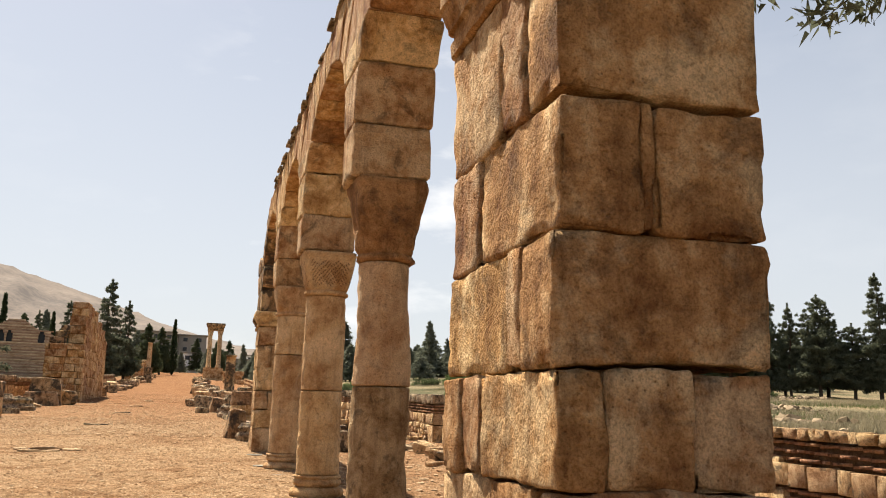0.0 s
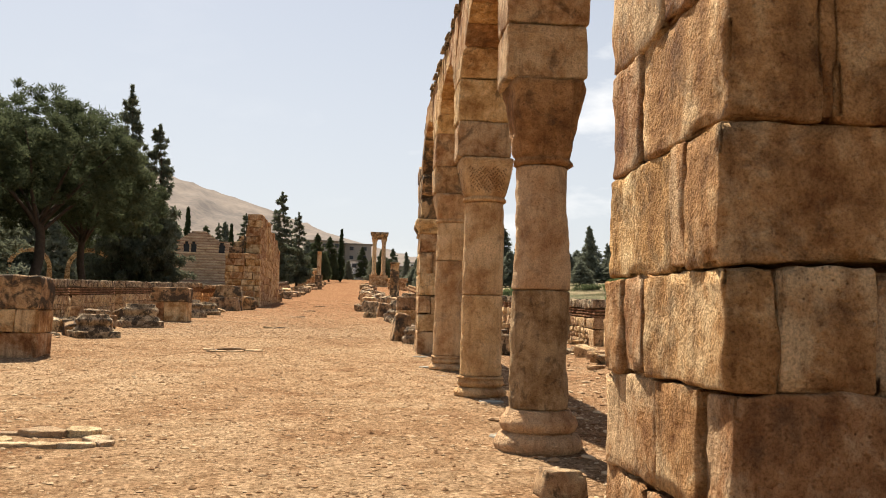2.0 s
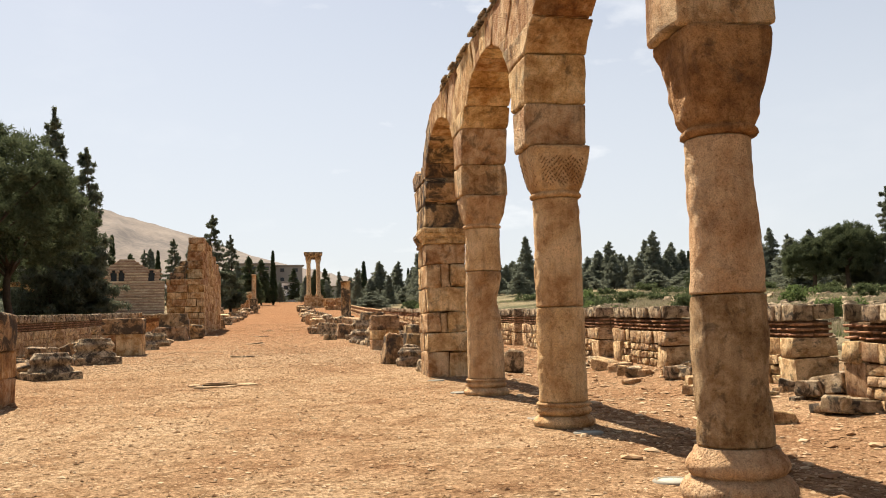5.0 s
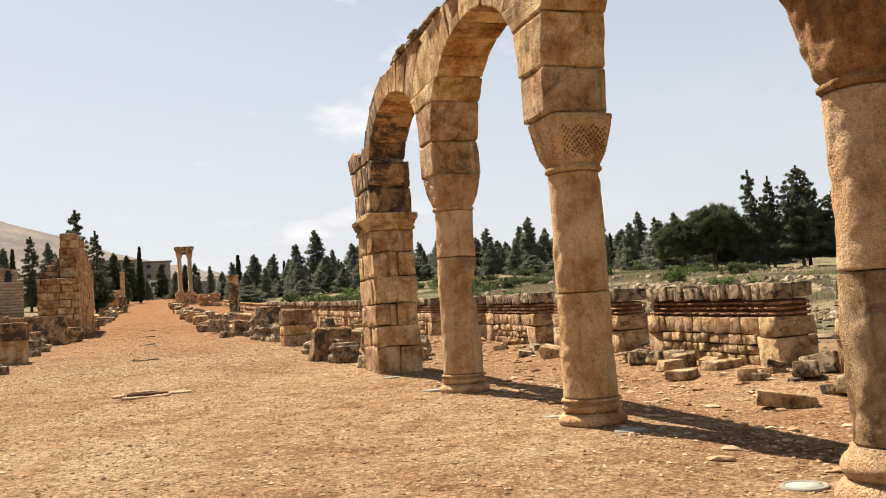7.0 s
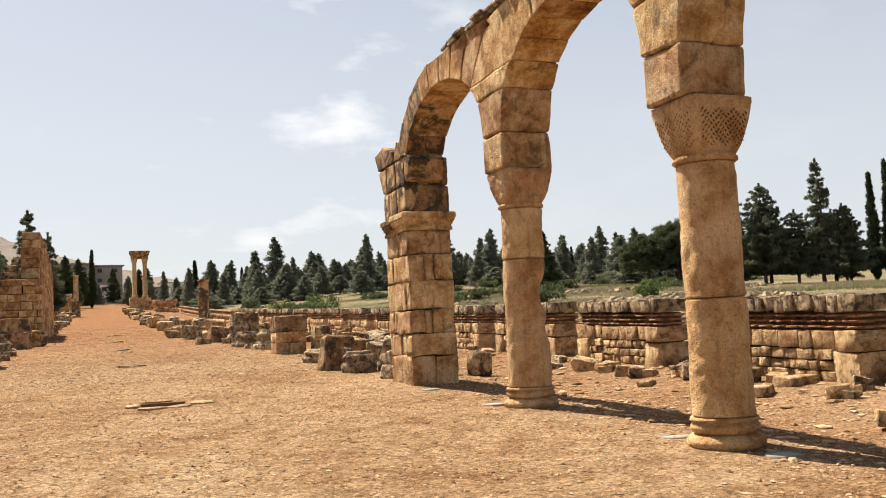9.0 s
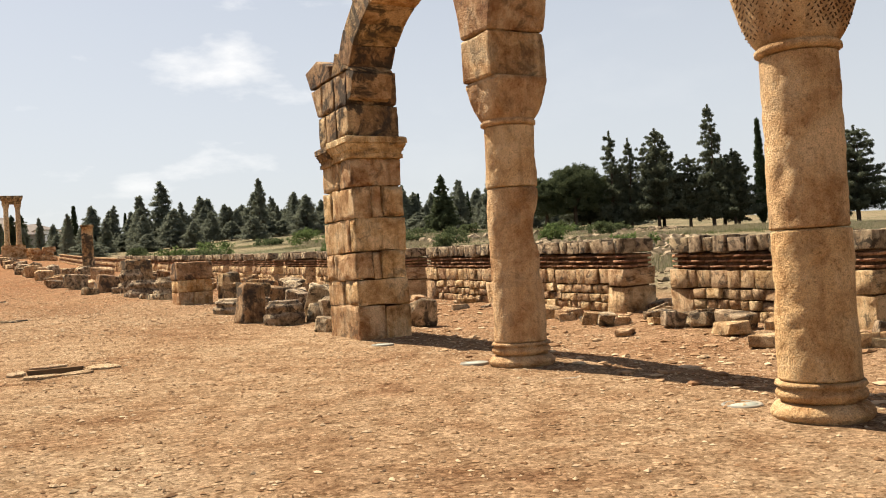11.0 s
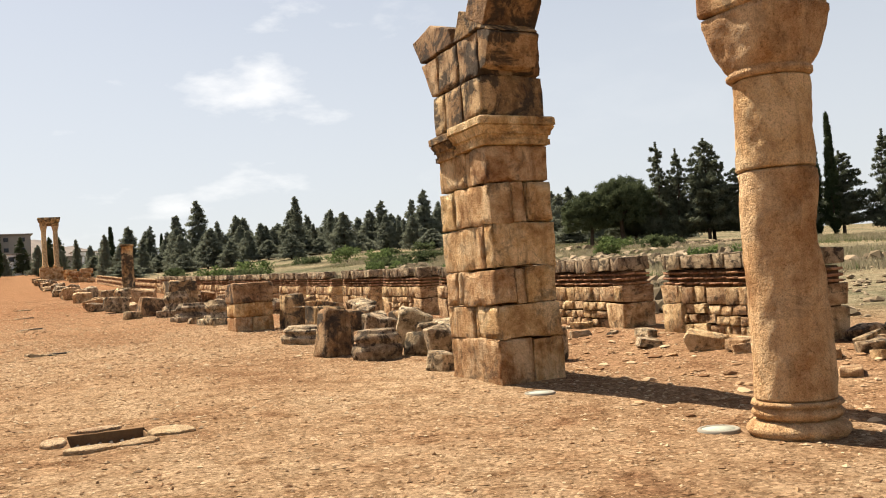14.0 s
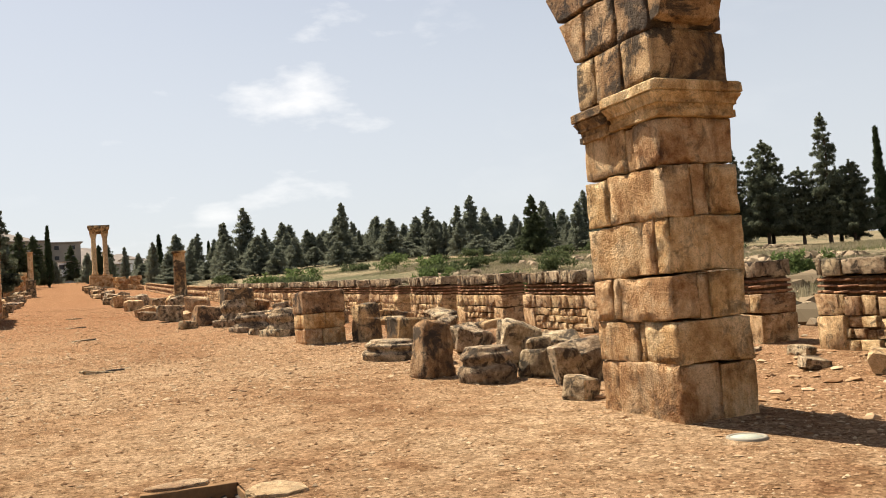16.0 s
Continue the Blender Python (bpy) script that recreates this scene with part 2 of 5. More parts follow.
M_PINE = leaf_mat("pine_needles", (0.042, 0.056, 0.03), (0.125, 0.142, 0.075))
M_FIR = leaf_mat("fir_needles", (0.07, 0.084, 0.058), (0.185, 0.196, 0.13))
# the haze of distance is mixed into these paler needle colours
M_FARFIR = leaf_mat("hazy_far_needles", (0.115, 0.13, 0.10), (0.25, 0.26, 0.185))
M_CYPRESS = leaf_mat("cypress_scales", (0.03, 0.046, 0.026), (0.085, 0.105, 0.05))
M_BUSH = leaf_mat("bush_leaves", (0.055, 0.085, 0.028), (0.16, 0.20, 0.075))
M_GRASS = leaf_mat("dry_grass", (0.165, 0.145, 0.085), (0.39, 0.335, 0.225))
M_WEED = leaf_mat("green_weeds", (0.065, 0.095, 0.035), (0.20, 0.205, 0.095))


def ground_mat():
    m, nt, b = start_mat("trodden_earth_and_gravel", 1.0)
    b.inputs["Specular IOR Level"].default_value = 0.0
    co = nt.nodes.new("ShaderNodeTexCoord").outputs["Object"]
    sep = nt.nodes.new("ShaderNodeSeparateXYZ")
    nt.links.new(co, sep.inputs[0])
    big = noise_node(nt, co, 0.22, 6, 0.6, 0.5)
    med = noise_node(nt, co, 1.6, 8, 0.65)
    fine = noise_node(nt, co, 22, 8, 0.75)
    grit = noise_node(nt, co, 90, 4, 0.7)
    mixf = math_node(nt, "ADD", math_node(nt, "MULTIPLY", big, 0.5), math_node(nt, "MULTIPLY", med, 0.5))
    r = ramp_node(nt, [(0.38, (0.168, 0.092, 0.049)), (0.46, (0.238, 0.146, 0.081)), (0.54, (0.286, 0.191, 0.112)), (0.64, (0.324, 0.233, 0.144))])
    nt.links.new(mixf, r.inputs["Fac"])
    col = r.outputs["Color"]
    # the red earth shows more where fewer feet pass, and farther up the street
    red = math_node(nt, "ADD", math_node(nt, "MULTIPLY", med, 0.9), math_node(nt, "MULTIPLY", math_node(nt, "MINIMUM", math_node(nt, "MAXIMUM", math_node(nt, "SUBTRACT", sep.outputs["Y"], 22), 0), 40), 0.011))
    east = math_node(nt, "MULTIPLY", math_node(nt, "MINIMUM", math_node(nt, "MAXIMUM", math_node(nt, "SUBTRACT", sep.outputs["X"], 1.4), 0), 2), 0.09)
    rr = ramp_node(nt, [(0.48, (0, 0, 0)), (0.82, (1, 1, 1))])
    nt.links.new(math_node(nt, "ADD", red, east), rr.inputs["Fac"])
    col = mix_node(nt, "MIX", math_node(nt, "MULTIPLY", rr.outputs["Color"], 0.74), col, (0.205, 0.100, 0.051))
    # fields outside the portico walls: dry grass and low weeds
    ax = math_node(nt, "ABSOLUTE", math_node(nt, "ADD", sep.outputs["X"], 2.8))
    fieldx = nt.nodes.new("ShaderNodeMapRange")
    fieldx.inputs[1].default_value, fieldx.inputs[2].default_value = 12.4, 17.5
    nt.links.new(math_node(nt, "ADD", ax, math_node(nt, "MULTIPLY", med, 2)), fieldx.inputs[0])
    gr = ramp_node(nt, [(0.38, (0.085, 0.085, 0.05)), (0.46, (0.15, 0.13, 0.08)), (0.54, (0.215, 0.172, 0.108)), (0.66, (0.205, 0.145, 0.085))])
    nt.links.new(math_node(nt, "ADD", math_node(nt, "MULTIPLY", noise_node(nt, co, 0.07, 5, 0.6), 0.6), math_node(nt, "MULTIPLY", noise_node(nt, co, 0.9, 5, 0.7), 0.4)), gr.inputs["Fac"])
    col = mix_node(nt, "MIX", fieldx.outputs[0], col, gr.outputs["Color"])
    pt = ramp_node(nt, [(0.36, (0.66, 0.60, 0.55)), (0.5, (1, 1, 1)), (0.64, (1.22, 1.24, 1.26))])
    nt.links.new(noise_node(nt, co, 4.5, 9, 0.72, 0.6), pt.inputs["Fac"])
    col = mix_node(nt, "MULTIPLY", 1.0, col, pt.outputs["Color"])
    cell = nt.nodes.new("ShaderNodeTexVoronoi")
    cell.inputs["Scale"].default_value = 34
    nt.links.new(co, cell.inputs["Vector"])
    cs = nt.nodes.new("ShaderNodeSeparateColor")
    nt.links.new(cell.outputs["Color"], cs.inputs[0])
    cr = ramp_node(nt, [(0.0, (0.42, 0.38, 0.34)), (0.25, (0.9, 0.9, 0.9)), (0.7, (1, 1, 1)), (1.0, (1.6, 1.66, 1.7))])
    nt.links.new(cs.outputs[0], cr.inputs["Fac"])
    col = mix_node(nt, "MULTIPLY", 0.8, col, cr.outputs["Color"])
    fr = ramp_node(nt, [(0.39, (0.34, 0.29, 0.25)), (0.48, (0.95, 0.95, 0.95)), (0.6, (1.4, 1.4, 1.4))])
    nt.links.new(math_node(nt, "ADD", math_node(nt, "MULTIPLY", fine, 0.6), math_node(nt, "MULTIPLY", grit, 0.4)), fr.inputs["Fac"])
    nt.links.new(mix_node(nt, "MULTIPLY", 0.9, col, fr.outputs["Color"]), b.inputs["Base Color"])
    bp = nt.nodes.new("ShaderNodeBump")
    bp.inputs["Strength"].default_value, bp.inputs["Distance"].default_value = 1.0, 0.022
    nt.links.new(math_node(nt, "ADD", fine, math_node(nt, "MULTIPLY", grit, 0.5)), bp.inputs["Height"])
    nt.links.new(bp.outputs["Normal"], b.inputs["Normal"])
    return m


M_SHRUB = leaf_mat("field_shrub_leaves", (0.045, 0.062, 0.028), (0.13, 0.15, 0.07))
M_GROUND = ground_mat()


def mountain_mat():
    m, nt, b = start_mat("bare_hazy_mountain", 1.0)
    co = nt.nodes.new("ShaderNodeTexCoord").outputs["Object"]
    n = math_node(nt, "ADD", math_node(nt, "MULTIPLY", noise_node(nt, co, 0.004, 9, 0.65), 0.6), math_node(nt, "MULTIPLY", noise_node(nt, co, 0.05, 6, 0.7), 0.4))
    # no haze lies in the air; these muted tans carry it
    r = ramp_node(nt, [(0.38, (0.115, 0.10, 0.092)), (0.5, (0.18, 0.15, 0.128)), (0.62, (0.235, 0.195, 0.16))])
    nt.links.new(n, r.inputs["Fac"])
    nt.links.new(r.outputs["Color"], b.inputs["Base Color"])
    return m


M_MOUNTAIN = mountain_mat()


# ---- builders ----
FIELD_RISE = 2.8                            # the fields beside the street lie higher than it


def gz(x, y):
    """Height of the ground: the street climbs gently to the far end."""
    u = max(0.0, min(y, 155.0) - 30.0)
    side = max(0.0, min(1.0, (x - 9.0) / 42.0)) if x > 0 else max(0.0, min(1.0, (-13.0 - x) / 30.0)) * 0.35
    bank = FIELD_RISE * side * side * (3 - 2 * side) * max(0.0, min(1.0, (y + 20) / 190))
    # the portico floor behind the arcade lies a little lower than the street
    dip = 0.17 * math.sin(math.pi * max(0.0, min(1.0, (x - 1.9) / 4.5))) ** 2 * max(0.0, min(1.0, (34 - y) / 8))
    return 0.02 + 0.0305 * y + 1e-4 * u * u + max(0.0, y - 155.0) * 0.025 + bank - dip


def mesh_of(name, verts, faces, mat, smooth=True):
    """A mesh from vertices and faces."""
    me = bpy.data.meshes.new(name)
    me.from_pydata(verts, [], faces)
    if smooth:
        me.polygons.foreach_set("use_smooth", [True] * len(me.polygons))
    me.materials.append(mat)
    me.update()
    return me


def axis_lines(h, r, step):
    if step > 50:
        return [-h, h]
    if step > 8:
        return [-h, -h + r, h - r, h]
    n = max(1, int(round((2 * h - 2 * r) / step)))
    inner = [-h + r + (2 * h - 2 * r) * i / n for i in range(n + 1)]
    return [-h, -h + 0.45 * r] + inner + [h - 0.45 * r, h]


def stone_data(sx, sy, sz, r=0.02, amp=0.006, seed=0, step=0.12, warp=0.0, taper=(1, 1), taper_bottom=(1, 1), chips=0.0):
    """Vertices and faces of a worn block with rounded edges, centred on its middle."""
    h = (sx / 2, sy / 2, sz / 2)
    r = min(r, 0.4 * min(h))
    ax = [axis_lines(a, r, step) for a in h]
    verts, faces, index = [], [], {}
    so = Vector((seed * 3.17 % 97, seed * 7.31 % 89, seed * 1.93 % 83))

    def vert(p):
        key = (round(p[0], 5), round(p[1], 5), round(p[2], 5))
        if key in index:
            return index[key]
        c = Vector([max(-h[i] + r, min(h[i] - r, p[i])) for i in range(3)])
        d = Vector(p) - c
        q = c + d.normalized() * r if d.length > 1e-9 else Vector(p)
        out = d.normalized() if d.length > 1e-9 else Vector()
        n1 = noise.noise(q * 3.1 + so)
        n2 = noise.noise(q * 14.0 + so) + 0.6 * noise.noise(q * 31.0 + so)
        edge = max(0.0, noise.noise(q * 5.3 + so * 1.7) - 0.15) * chips if (abs(d.x) > 1e-6) + (abs(d.y) > 1e-6) + (abs(d.z) > 1e-6) > 1 else 0.0
        q = q + out * (n1 * amp + n2 * amp * 0.5) - out * edge
        if warp:
            q += Vector((noise.noise(q * 1.3 + so), noise.noise(q * 1.3 + so + Vector((9, 0, 0))), noise.noise(q * 1.3 + so + Vector((0, 9, 0))))) * warp
        f = (q.z + h[2]) / (2 * h[2])
        q.x *= taper_bottom[0] + (taper[0] - taper_bottom[0]) * f
        q.y *= taper_bottom[1] + (taper[1] - taper_bottom[1]) * f
        index[key] = len(verts)
        verts.append(tuple(q))
        return index[key]

    for a in range(3):
        b, c = (a + 1) % 3, (a + 2) % 3
        for side in (-1, 1):
            for i in range(len(ax[b]) - 1):
                for j in range(len(ax[c]) - 1):
                    quad = []
                    for u, v in ((i, j), (i + 1, j), (i + 1, j + 1), (i, j + 1)):
                        p = [0, 0, 0]
                        p[a], p[b], p[c] = side * h[a], ax[b][u], ax[c][v]
                        quad.append(vert(p))
                    faces.append(quad if side > 0 else quad[::-1])
    return verts, faces


def stone(name, size, mat, **k):
    v, f = stone_data(*size, **k)
    return mesh_of(name, v, f, mat)


def joined(name, pieces, mat):
    """Many (verts, faces, matrix) made one mesh."""
    vs, fs = [], []
    for v, f, m in pieces:
        n = len(vs)
        vs += [tuple(m @ Vector(p)) for p in v]
        fs += [[i + n for i in q] for q in f]
    return mesh_of(name, vs, fs, mat)


def thing(name, m, label, category, group="", kind=""):
    ob = new(name)
    ob.matrix_world = m
    ob.empty_display_size = 0.2
    return tagged(ob, label, category, group, kind)


def part(name, me, parent, m=None, label=""):
    ob = new(name, me)
    ob.parent = parent
    if m is not None:
        ob.matrix_basis = m
    if label:
        tagged(ob, label)
    return ob


def single(name, me, m, label, category, group="", kind=""):
    ob = new(name, me)
    ob.matrix_world = m
    return tagged(ob, label, category, group, kind)


def lathe(name, profile, mat, seg=40, amp=0.006, seed=0, dents=(), rough=0.0):
    """A turned, worn shape from (radius, height) pairs; dents: (angle, height, size, depth)."""
    verts, faces = [], []
    so = Vector((seed * 5.1 % 71, seed * 2.7 % 67, 0))
    for rad, z in profile:
        for i in range(seg):
            a = 2 * math.pi * i / seg
            d = Vector((math.cos(a), math.sin(a), 0))
            p = d * rad + Vector((0, 0, z))
            k = noise.noise(p * 2.4 + so) * amp + noise.noise(p * 9 + so) * amp * 0.6
            if rough:
                k -= rough * max(0.0, noise.noise(p * 6.5 + so) - 0.12) * 2.2 - rough * 0.3 * noise.noise(p * 24 + so)
            for da, dz, ds, dd in dents:
                u = (math.atan2(math.sin(a - da), math.cos(a - da)) * rad) ** 2 + (z - dz) ** 2
                k -= dd * math.exp(-u / (ds * ds))
            verts.append(tuple(p + d * k))
    n = len(profile)
    for j in range(n - 1):
        for i in range(seg):
            faces.append((j * seg + i, j * seg + (i + 1) % seg, (j + 1) * seg + (i + 1) % seg, (j + 1) * seg + i))
    faces.append(tuple(range(seg))[::-1])
    faces.append(tuple((n - 1) * seg + i for i in range(seg)))
    me = mesh_of(name, verts, faces, mat)
    return me


def loft(name, levels, mat, seg=48, amp=0.006, seed=0, smooth=True):
    """A solid through outlines (half x, half y, squareness, height), from round (2) to square (12)."""
    verts, faces = [], []
    so = Vector((seed * 4.7 % 61, seed * 8.3 % 59, 0))
    for hx, hy, n, z in levels:
        for i in range(seg):
            a = 2 * math.pi * (i + 0.5) / seg
            c, s = math.cos(a), math.sin(a)
            k = (abs(c) ** n + abs(s) ** n) ** (-1 / n)
            p = Vector((hx * c * k, hy * s * k, z))
            d = Vector((c, s, 0))
            verts.append(tuple(p + d * (noise.noise(p * 3 + so) * amp + noise.noise(p * 10 + so) * amp * 0.6)))
    for j in range(len(levels) - 1):
        for i in range(seg):
            faces.append((j * seg + i, j * seg + (i + 1) % seg, (j + 1) * seg + (i + 1) % seg, (j + 1) * seg + i))
    faces.append(tuple(range(seg))[::-1])
    faces.append(tuple((len(levels) - 1) * seg + i for i in range(seg)))
    return mesh_of(name, verts, faces, mat, smooth)


def prism(name, poly, x0, x1, mat, r=0.014, seed=0, wear=0.012):
    """A voussoir or spandrel stone: an outline in y and z, run from x0 to x1, edges worn round."""
    rnd = random.Random(seed)
    bm = bmesh.new()
    a = [bm.verts.new((x0 + rnd.uniform(-0.006, 0.006), y, z)) for y, z in poly]
    c = [bm.verts.new((x1 + rnd.uniform(-0.006, 0.006), y, z)) for y, z in poly]
    n = len(poly)
    bm.faces.new(a)
    bm.faces.new(c[::-1])
    for i in range(n):
        bm.faces.new((a[i], c[i], c[(i + 1) % n], a[(i + 1) % n]))
    bmesh.ops.recalc_face_normals(bm, faces=bm.faces)
    bmesh.ops.bevel(bm, geom=bm.edges[:], offset=r, segments=2, affect="EDGES", profile=0.5)
    bmesh.ops.triangulate(bm, faces=[f for f in bm.faces if len(f.verts) > 4])
    bmesh.ops.subdivide_edges(bm, edges=[e for e in bm.edges if e.calc_length() > 0.2], cuts=2, use_grid_fill=True)
    so = Vector((seed * 1.37 % 50, seed * 2.11 % 50, 0))
    for v in bm.verts:
        v.co += Vector((noise.noise(v.co * 4 + so), noise.noise(v.co * 4 - so), noise.noise(v.co * 4 + so * 2))) * wear
    me = bpy.data.meshes.new(name)
    bm.to_mesh(me)
    bm.free()
    me.materials.append(mat)
    return me


def inset(poly, d):
    cy = sum(p[0] for p in poly) / len(poly)
    cz = sum(p[1] for p in poly) / len(poly)
    out = []
    for y, z in poly:
        l = math.hypot(y - cy, z - cz)
        out.append((y - (y - cy) / l * d, z - (z - cz) / l * d))
    return out


# ---- ground ----
HOLE = (-3.50, -2.78, 20.30, 21.08)       # drain in the street: x and y


def lines(lo, hi, step, far, extra=()):
    out = list(np.arange(lo, hi + 1e-6, step))
    s, a, b = step, lo, hi
    while b < far:
        s *= 1.22
        a, b = a - s, b + s
        out += [a, b]
    out = [v for v in out if all(abs(v - e) > step * 0.4 for e in extra)] + list(extra)
    return sorted(out)


def build_ground():
    xs = lines(-13, 13, 0.16, 3500, HOLE[:2])
    ys = lines(-3, 48, 0.16, 3500, HOLE[2:])
    verts = []
    for y in ys:
        for x in xs:
            z = gz(x, max(-60, min(y, 700)))
            near = max(0.0, 1 - max(0.0, abs(x + 2.5) - 14) / 20) if -20 < y < 130 else 0.0
            if near:
                z += near * (0.035 * noise.noise(Vector((x * 0.35, y * 0.35, 0))) + 0.012 * noise.noise(Vector((x * 1.9, y * 1.9, 4))))
                p = noise.noise(Vector((x * 6, y * 6, 9)))
                z += 0.006 * p
            elif 20 < x < 120 and 10 < y < 200:
                z += 0.5 * noise.noise(Vector((x * 0.06, y * 0.06, 2)))
            verts.append((x, y, z))
    w = len(xs)
    faces = []
    for j in range(len(ys) - 1):
        for i in range(w - 1):
            cx, cy = (xs[i] + xs[i + 1]) / 2, (ys[j] + ys[j + 1]) / 2
            if HOLE[0] < cx < HOLE[1] and HOLE[2] < cy < HOLE[3]:
                continue
            faces.append((j * w + i, j * w + i + 1, (j + 1) * w + i + 1, (j + 1) * w + i))
    ob = new("ground", mesh_of("ground", verts, faces, M_GROUND))
    tagged(ob, "ochre and red trodden earth strewn with gravel, dry grass beyond the walls", "ground", "", "structure")


build_ground()


def build_mountain():
    prof = [(-40, 0.030), (-12, 0.045), (-4, 0.066), (2, 0.091), (7, 0.121), (12.7, 0.150), (20, 0.185), (30, 0.20), (45, 0.17), (70, 0.12)]
    n, rows_ = 260, 34
    verts, faces = [], []
    for j in range(rows_):
        f = j / (rows_ - 1)
        for i in range(n):
            be = -40 + 110 * i / (n - 1)
            h = np.interp(be, [p[0] for p in prof], [p[1] for p in prof])
            d = 2300 + 1500 * f
            b = radians(be)
            ridge = noise.noise(Vector((be * 0.22, f * 1.5, 0))) * 0.5 + noise.noise(Vector((be * 0.7, f * 4, 3))) * 0.25
            z = 30 + (h * 3800 - 30) * f ** 0.85 + ridge * 150 * f * (1 - f) * 2 + noise.noise(Vector((be * 2.5, f * 9, 1))) * 12
            verts.append((-math.sin(b) * d, math.cos(b) * d, z))
    for j in range(rows_ - 1):
        for i in range(n - 1):
            faces.append((j * n + i + 1, j * n + i, (j + 1) * n + i, (j + 1) * n + i + 1))
    tagged(new("backdrop_mountain", mesh_of("mountain", verts, faces, M_MOUNTAIN)), "long bare tan mountain ridge with haze in its colour", "mountain", "", "structure")


build_mountain()

# ---- piers ----
PX0, PX1 = 1.17, 2.05                       # west and east faces of the arcade
AX1 = 1.87                                  # east face of the arches
rock_seed = [0]


def next_seed():
    rock_seed[0] += 1
    return rock_seed[0]


def block(parent, x0, x1, y0, y1, z0, z1, mat, r=0.014, amp=0.02, gap=0.014, step=0.1, chips=0.26, warp=0.024):
    s = next_seed()
    me = stone("block", (x1 - x0 - gap, y1 - y0 - gap, z1 - z0 - gap), mat, r=r, amp=amp, seed=s, step=step, chips=chips, warp=warp)
    return part("block", me, parent, Matrix.Translation(((x0 + x1) / 2, (y0 + y1) / 2, (z0 + z1) / 2)))


def course(parent, y0, y1, z0, z1, west, south, mat, step):
    """One course of a pier: joints seen in the west face (y) and in the south face (x)."""
    rnd = random.Random(int(z0 * 1000))
    j = lambda: rnd.uniform(-0.012, 0.012)
    ws = [y0, *west, y1]
    ss = [PX0, *south, PX1]
    lone = len(ss) == 2
    block(parent, PX0 + j(), ss[1] + (j() if lone else 0), y0 + j(), ws[1], z0, z1, mat, step=step)
    for a, b in zip(ws[1:], ws[2:]):
        block(parent, PX0 + j(), PX0 + 0.42, a, b + (j() if b == y1 else 0), z0, z1, mat, step=step)
    for a, b in zip(ss[1:], ss[2:]):
        block(parent, a, b + (j() if b == PX1 else 0), y0 + j(), y0 + 0.52, z0, z1, mat, step=step)
    fy = max(y0 + 0.52, ws[1]) if lone else y0 + 0.52
    if y1 - fy > 0.15:
        block(parent, PX0 + 0.42 if (len(ws) > 2) else max(ss[1], PX0 + 0.42), PX1 + j(), fy, y1 + j(), z0, z1, mat, step=step)


def cornice(parent, y0, y1, z0, z1, mat, label):
    h = z1 - z0
    hx, hy = (PX1 - PX0) / 2, (y1 - y0) / 2
    prof = [(0.0, 0.0), (0.03, 0.02), (0.03, 0.2), (0.005, 0.22), (0.02, 0.36), (0.05, 0.38), (0.05, 0.46), (0.06, 0.5), (0.095, 0.66), (0.075, 0.69), (0.11, 0.72), (0.11, 0.96), (0.09, 1.0)]
    levels = [(hx + o * 0.8, hy + o * 0.6, 22, f * h) for o, f in prof]
    part("cornice", loft("cornice", levels, mat, 160, 0.022, next_seed(), False), parent, Matrix.Translation(((PX0 + PX1) / 2, (y0 + y1) / 2, z0)), label)


pier_a = thing("pier", Matrix.Translation((0.018, 0.01, 0)), "tall ashlar pier of ochre limestone blocks carrying the arcade", "pier", "piers of the arcade")
YA0, YA1 = 2.85, 4.29
course(pier_a, YA0 - 0.03, YA1, -0.05, 0.42, [3.4], [1.75], M_ASHLAR, 0.1)
course(pier_a, YA0 - 0.02, YA1 + 0.02, 0.42, 0.80, [3.1, 3.7], [], M_ASHLAR, 0.07)
course(pier_a, YA0, YA1 + 0.02, 0.80, 1.26, [3.08, 3.55], [], M_ASHLAR, 0.06)
course(pier_a, YA0, YA1 - 0.01, 1.26, 1.69, [3.70, 4.02], [1.345, 1.70], M_ASHLAR, 0.05)
course(pier_a, YA0, YA1 - 0.01, 1.69, 2.19, [3.21, 3.38], [], M_ASHLAR, 0.05)
course(pier_a, YA0, YA1 - 0.02, 2.19, 2.71, [3.78], [1.51, 1.565], M_ASHLAR, 0.05)
course(pier_a, YA0, YA1 - 0.04, 2.71, 3.40, [3.2, 3.5], [], M_ASHLAR, 0.07)
cornice(pier_a, YA0, YA1, 3.40, 3.78, M_ASHLAR, "worn moulded cornice of the pier")
course(pier_a, YA0, YA1, 3.78, 4.35, [3.6], [], M_ASHLAR, 0.12)
course(pier_a, YA0, YA1, 4.35, 4.9, [3.4], [], M_ASHLAR, 0.12)

pier_b = thing("pier", Matrix.Translation((0, 0, 0)), "weathered ashlar pier with black crust and a broken arch springing", "pier", "piers of the arcade")
YB0, YB1 = 20.60, 21.95
course(pier_b, YB0, YB1, 0.45, 1.19, [21.6], [1.62], M_PALE, 0.08)
course(pier_b, YB0, YB1, 1.19, 1.60, [21.12, 21.25], [], M_PALE, 0.08)
course(pier_b, YB0 + 0.02, YB1, 1.60, 2.03, [21.47, 21.6], [1.46, 1.61], M_PALE, 0.08)
course(pier_b, YB0 + 0.02, YB1, 2.03, 2.57, [20.86, 21.05], [], M_PALE, 0.08)
course(pier_b, YB0 + 0.03, YB1 + 0.02, 2.57, 3.06, [21.55], [1.48, 1.68], M_PALE, 0.08)
course(pier_b, YB0 + 0.03, YB1, 3.06, 3.50, [21.05, 21.2], [], M_PALE, 0.08)
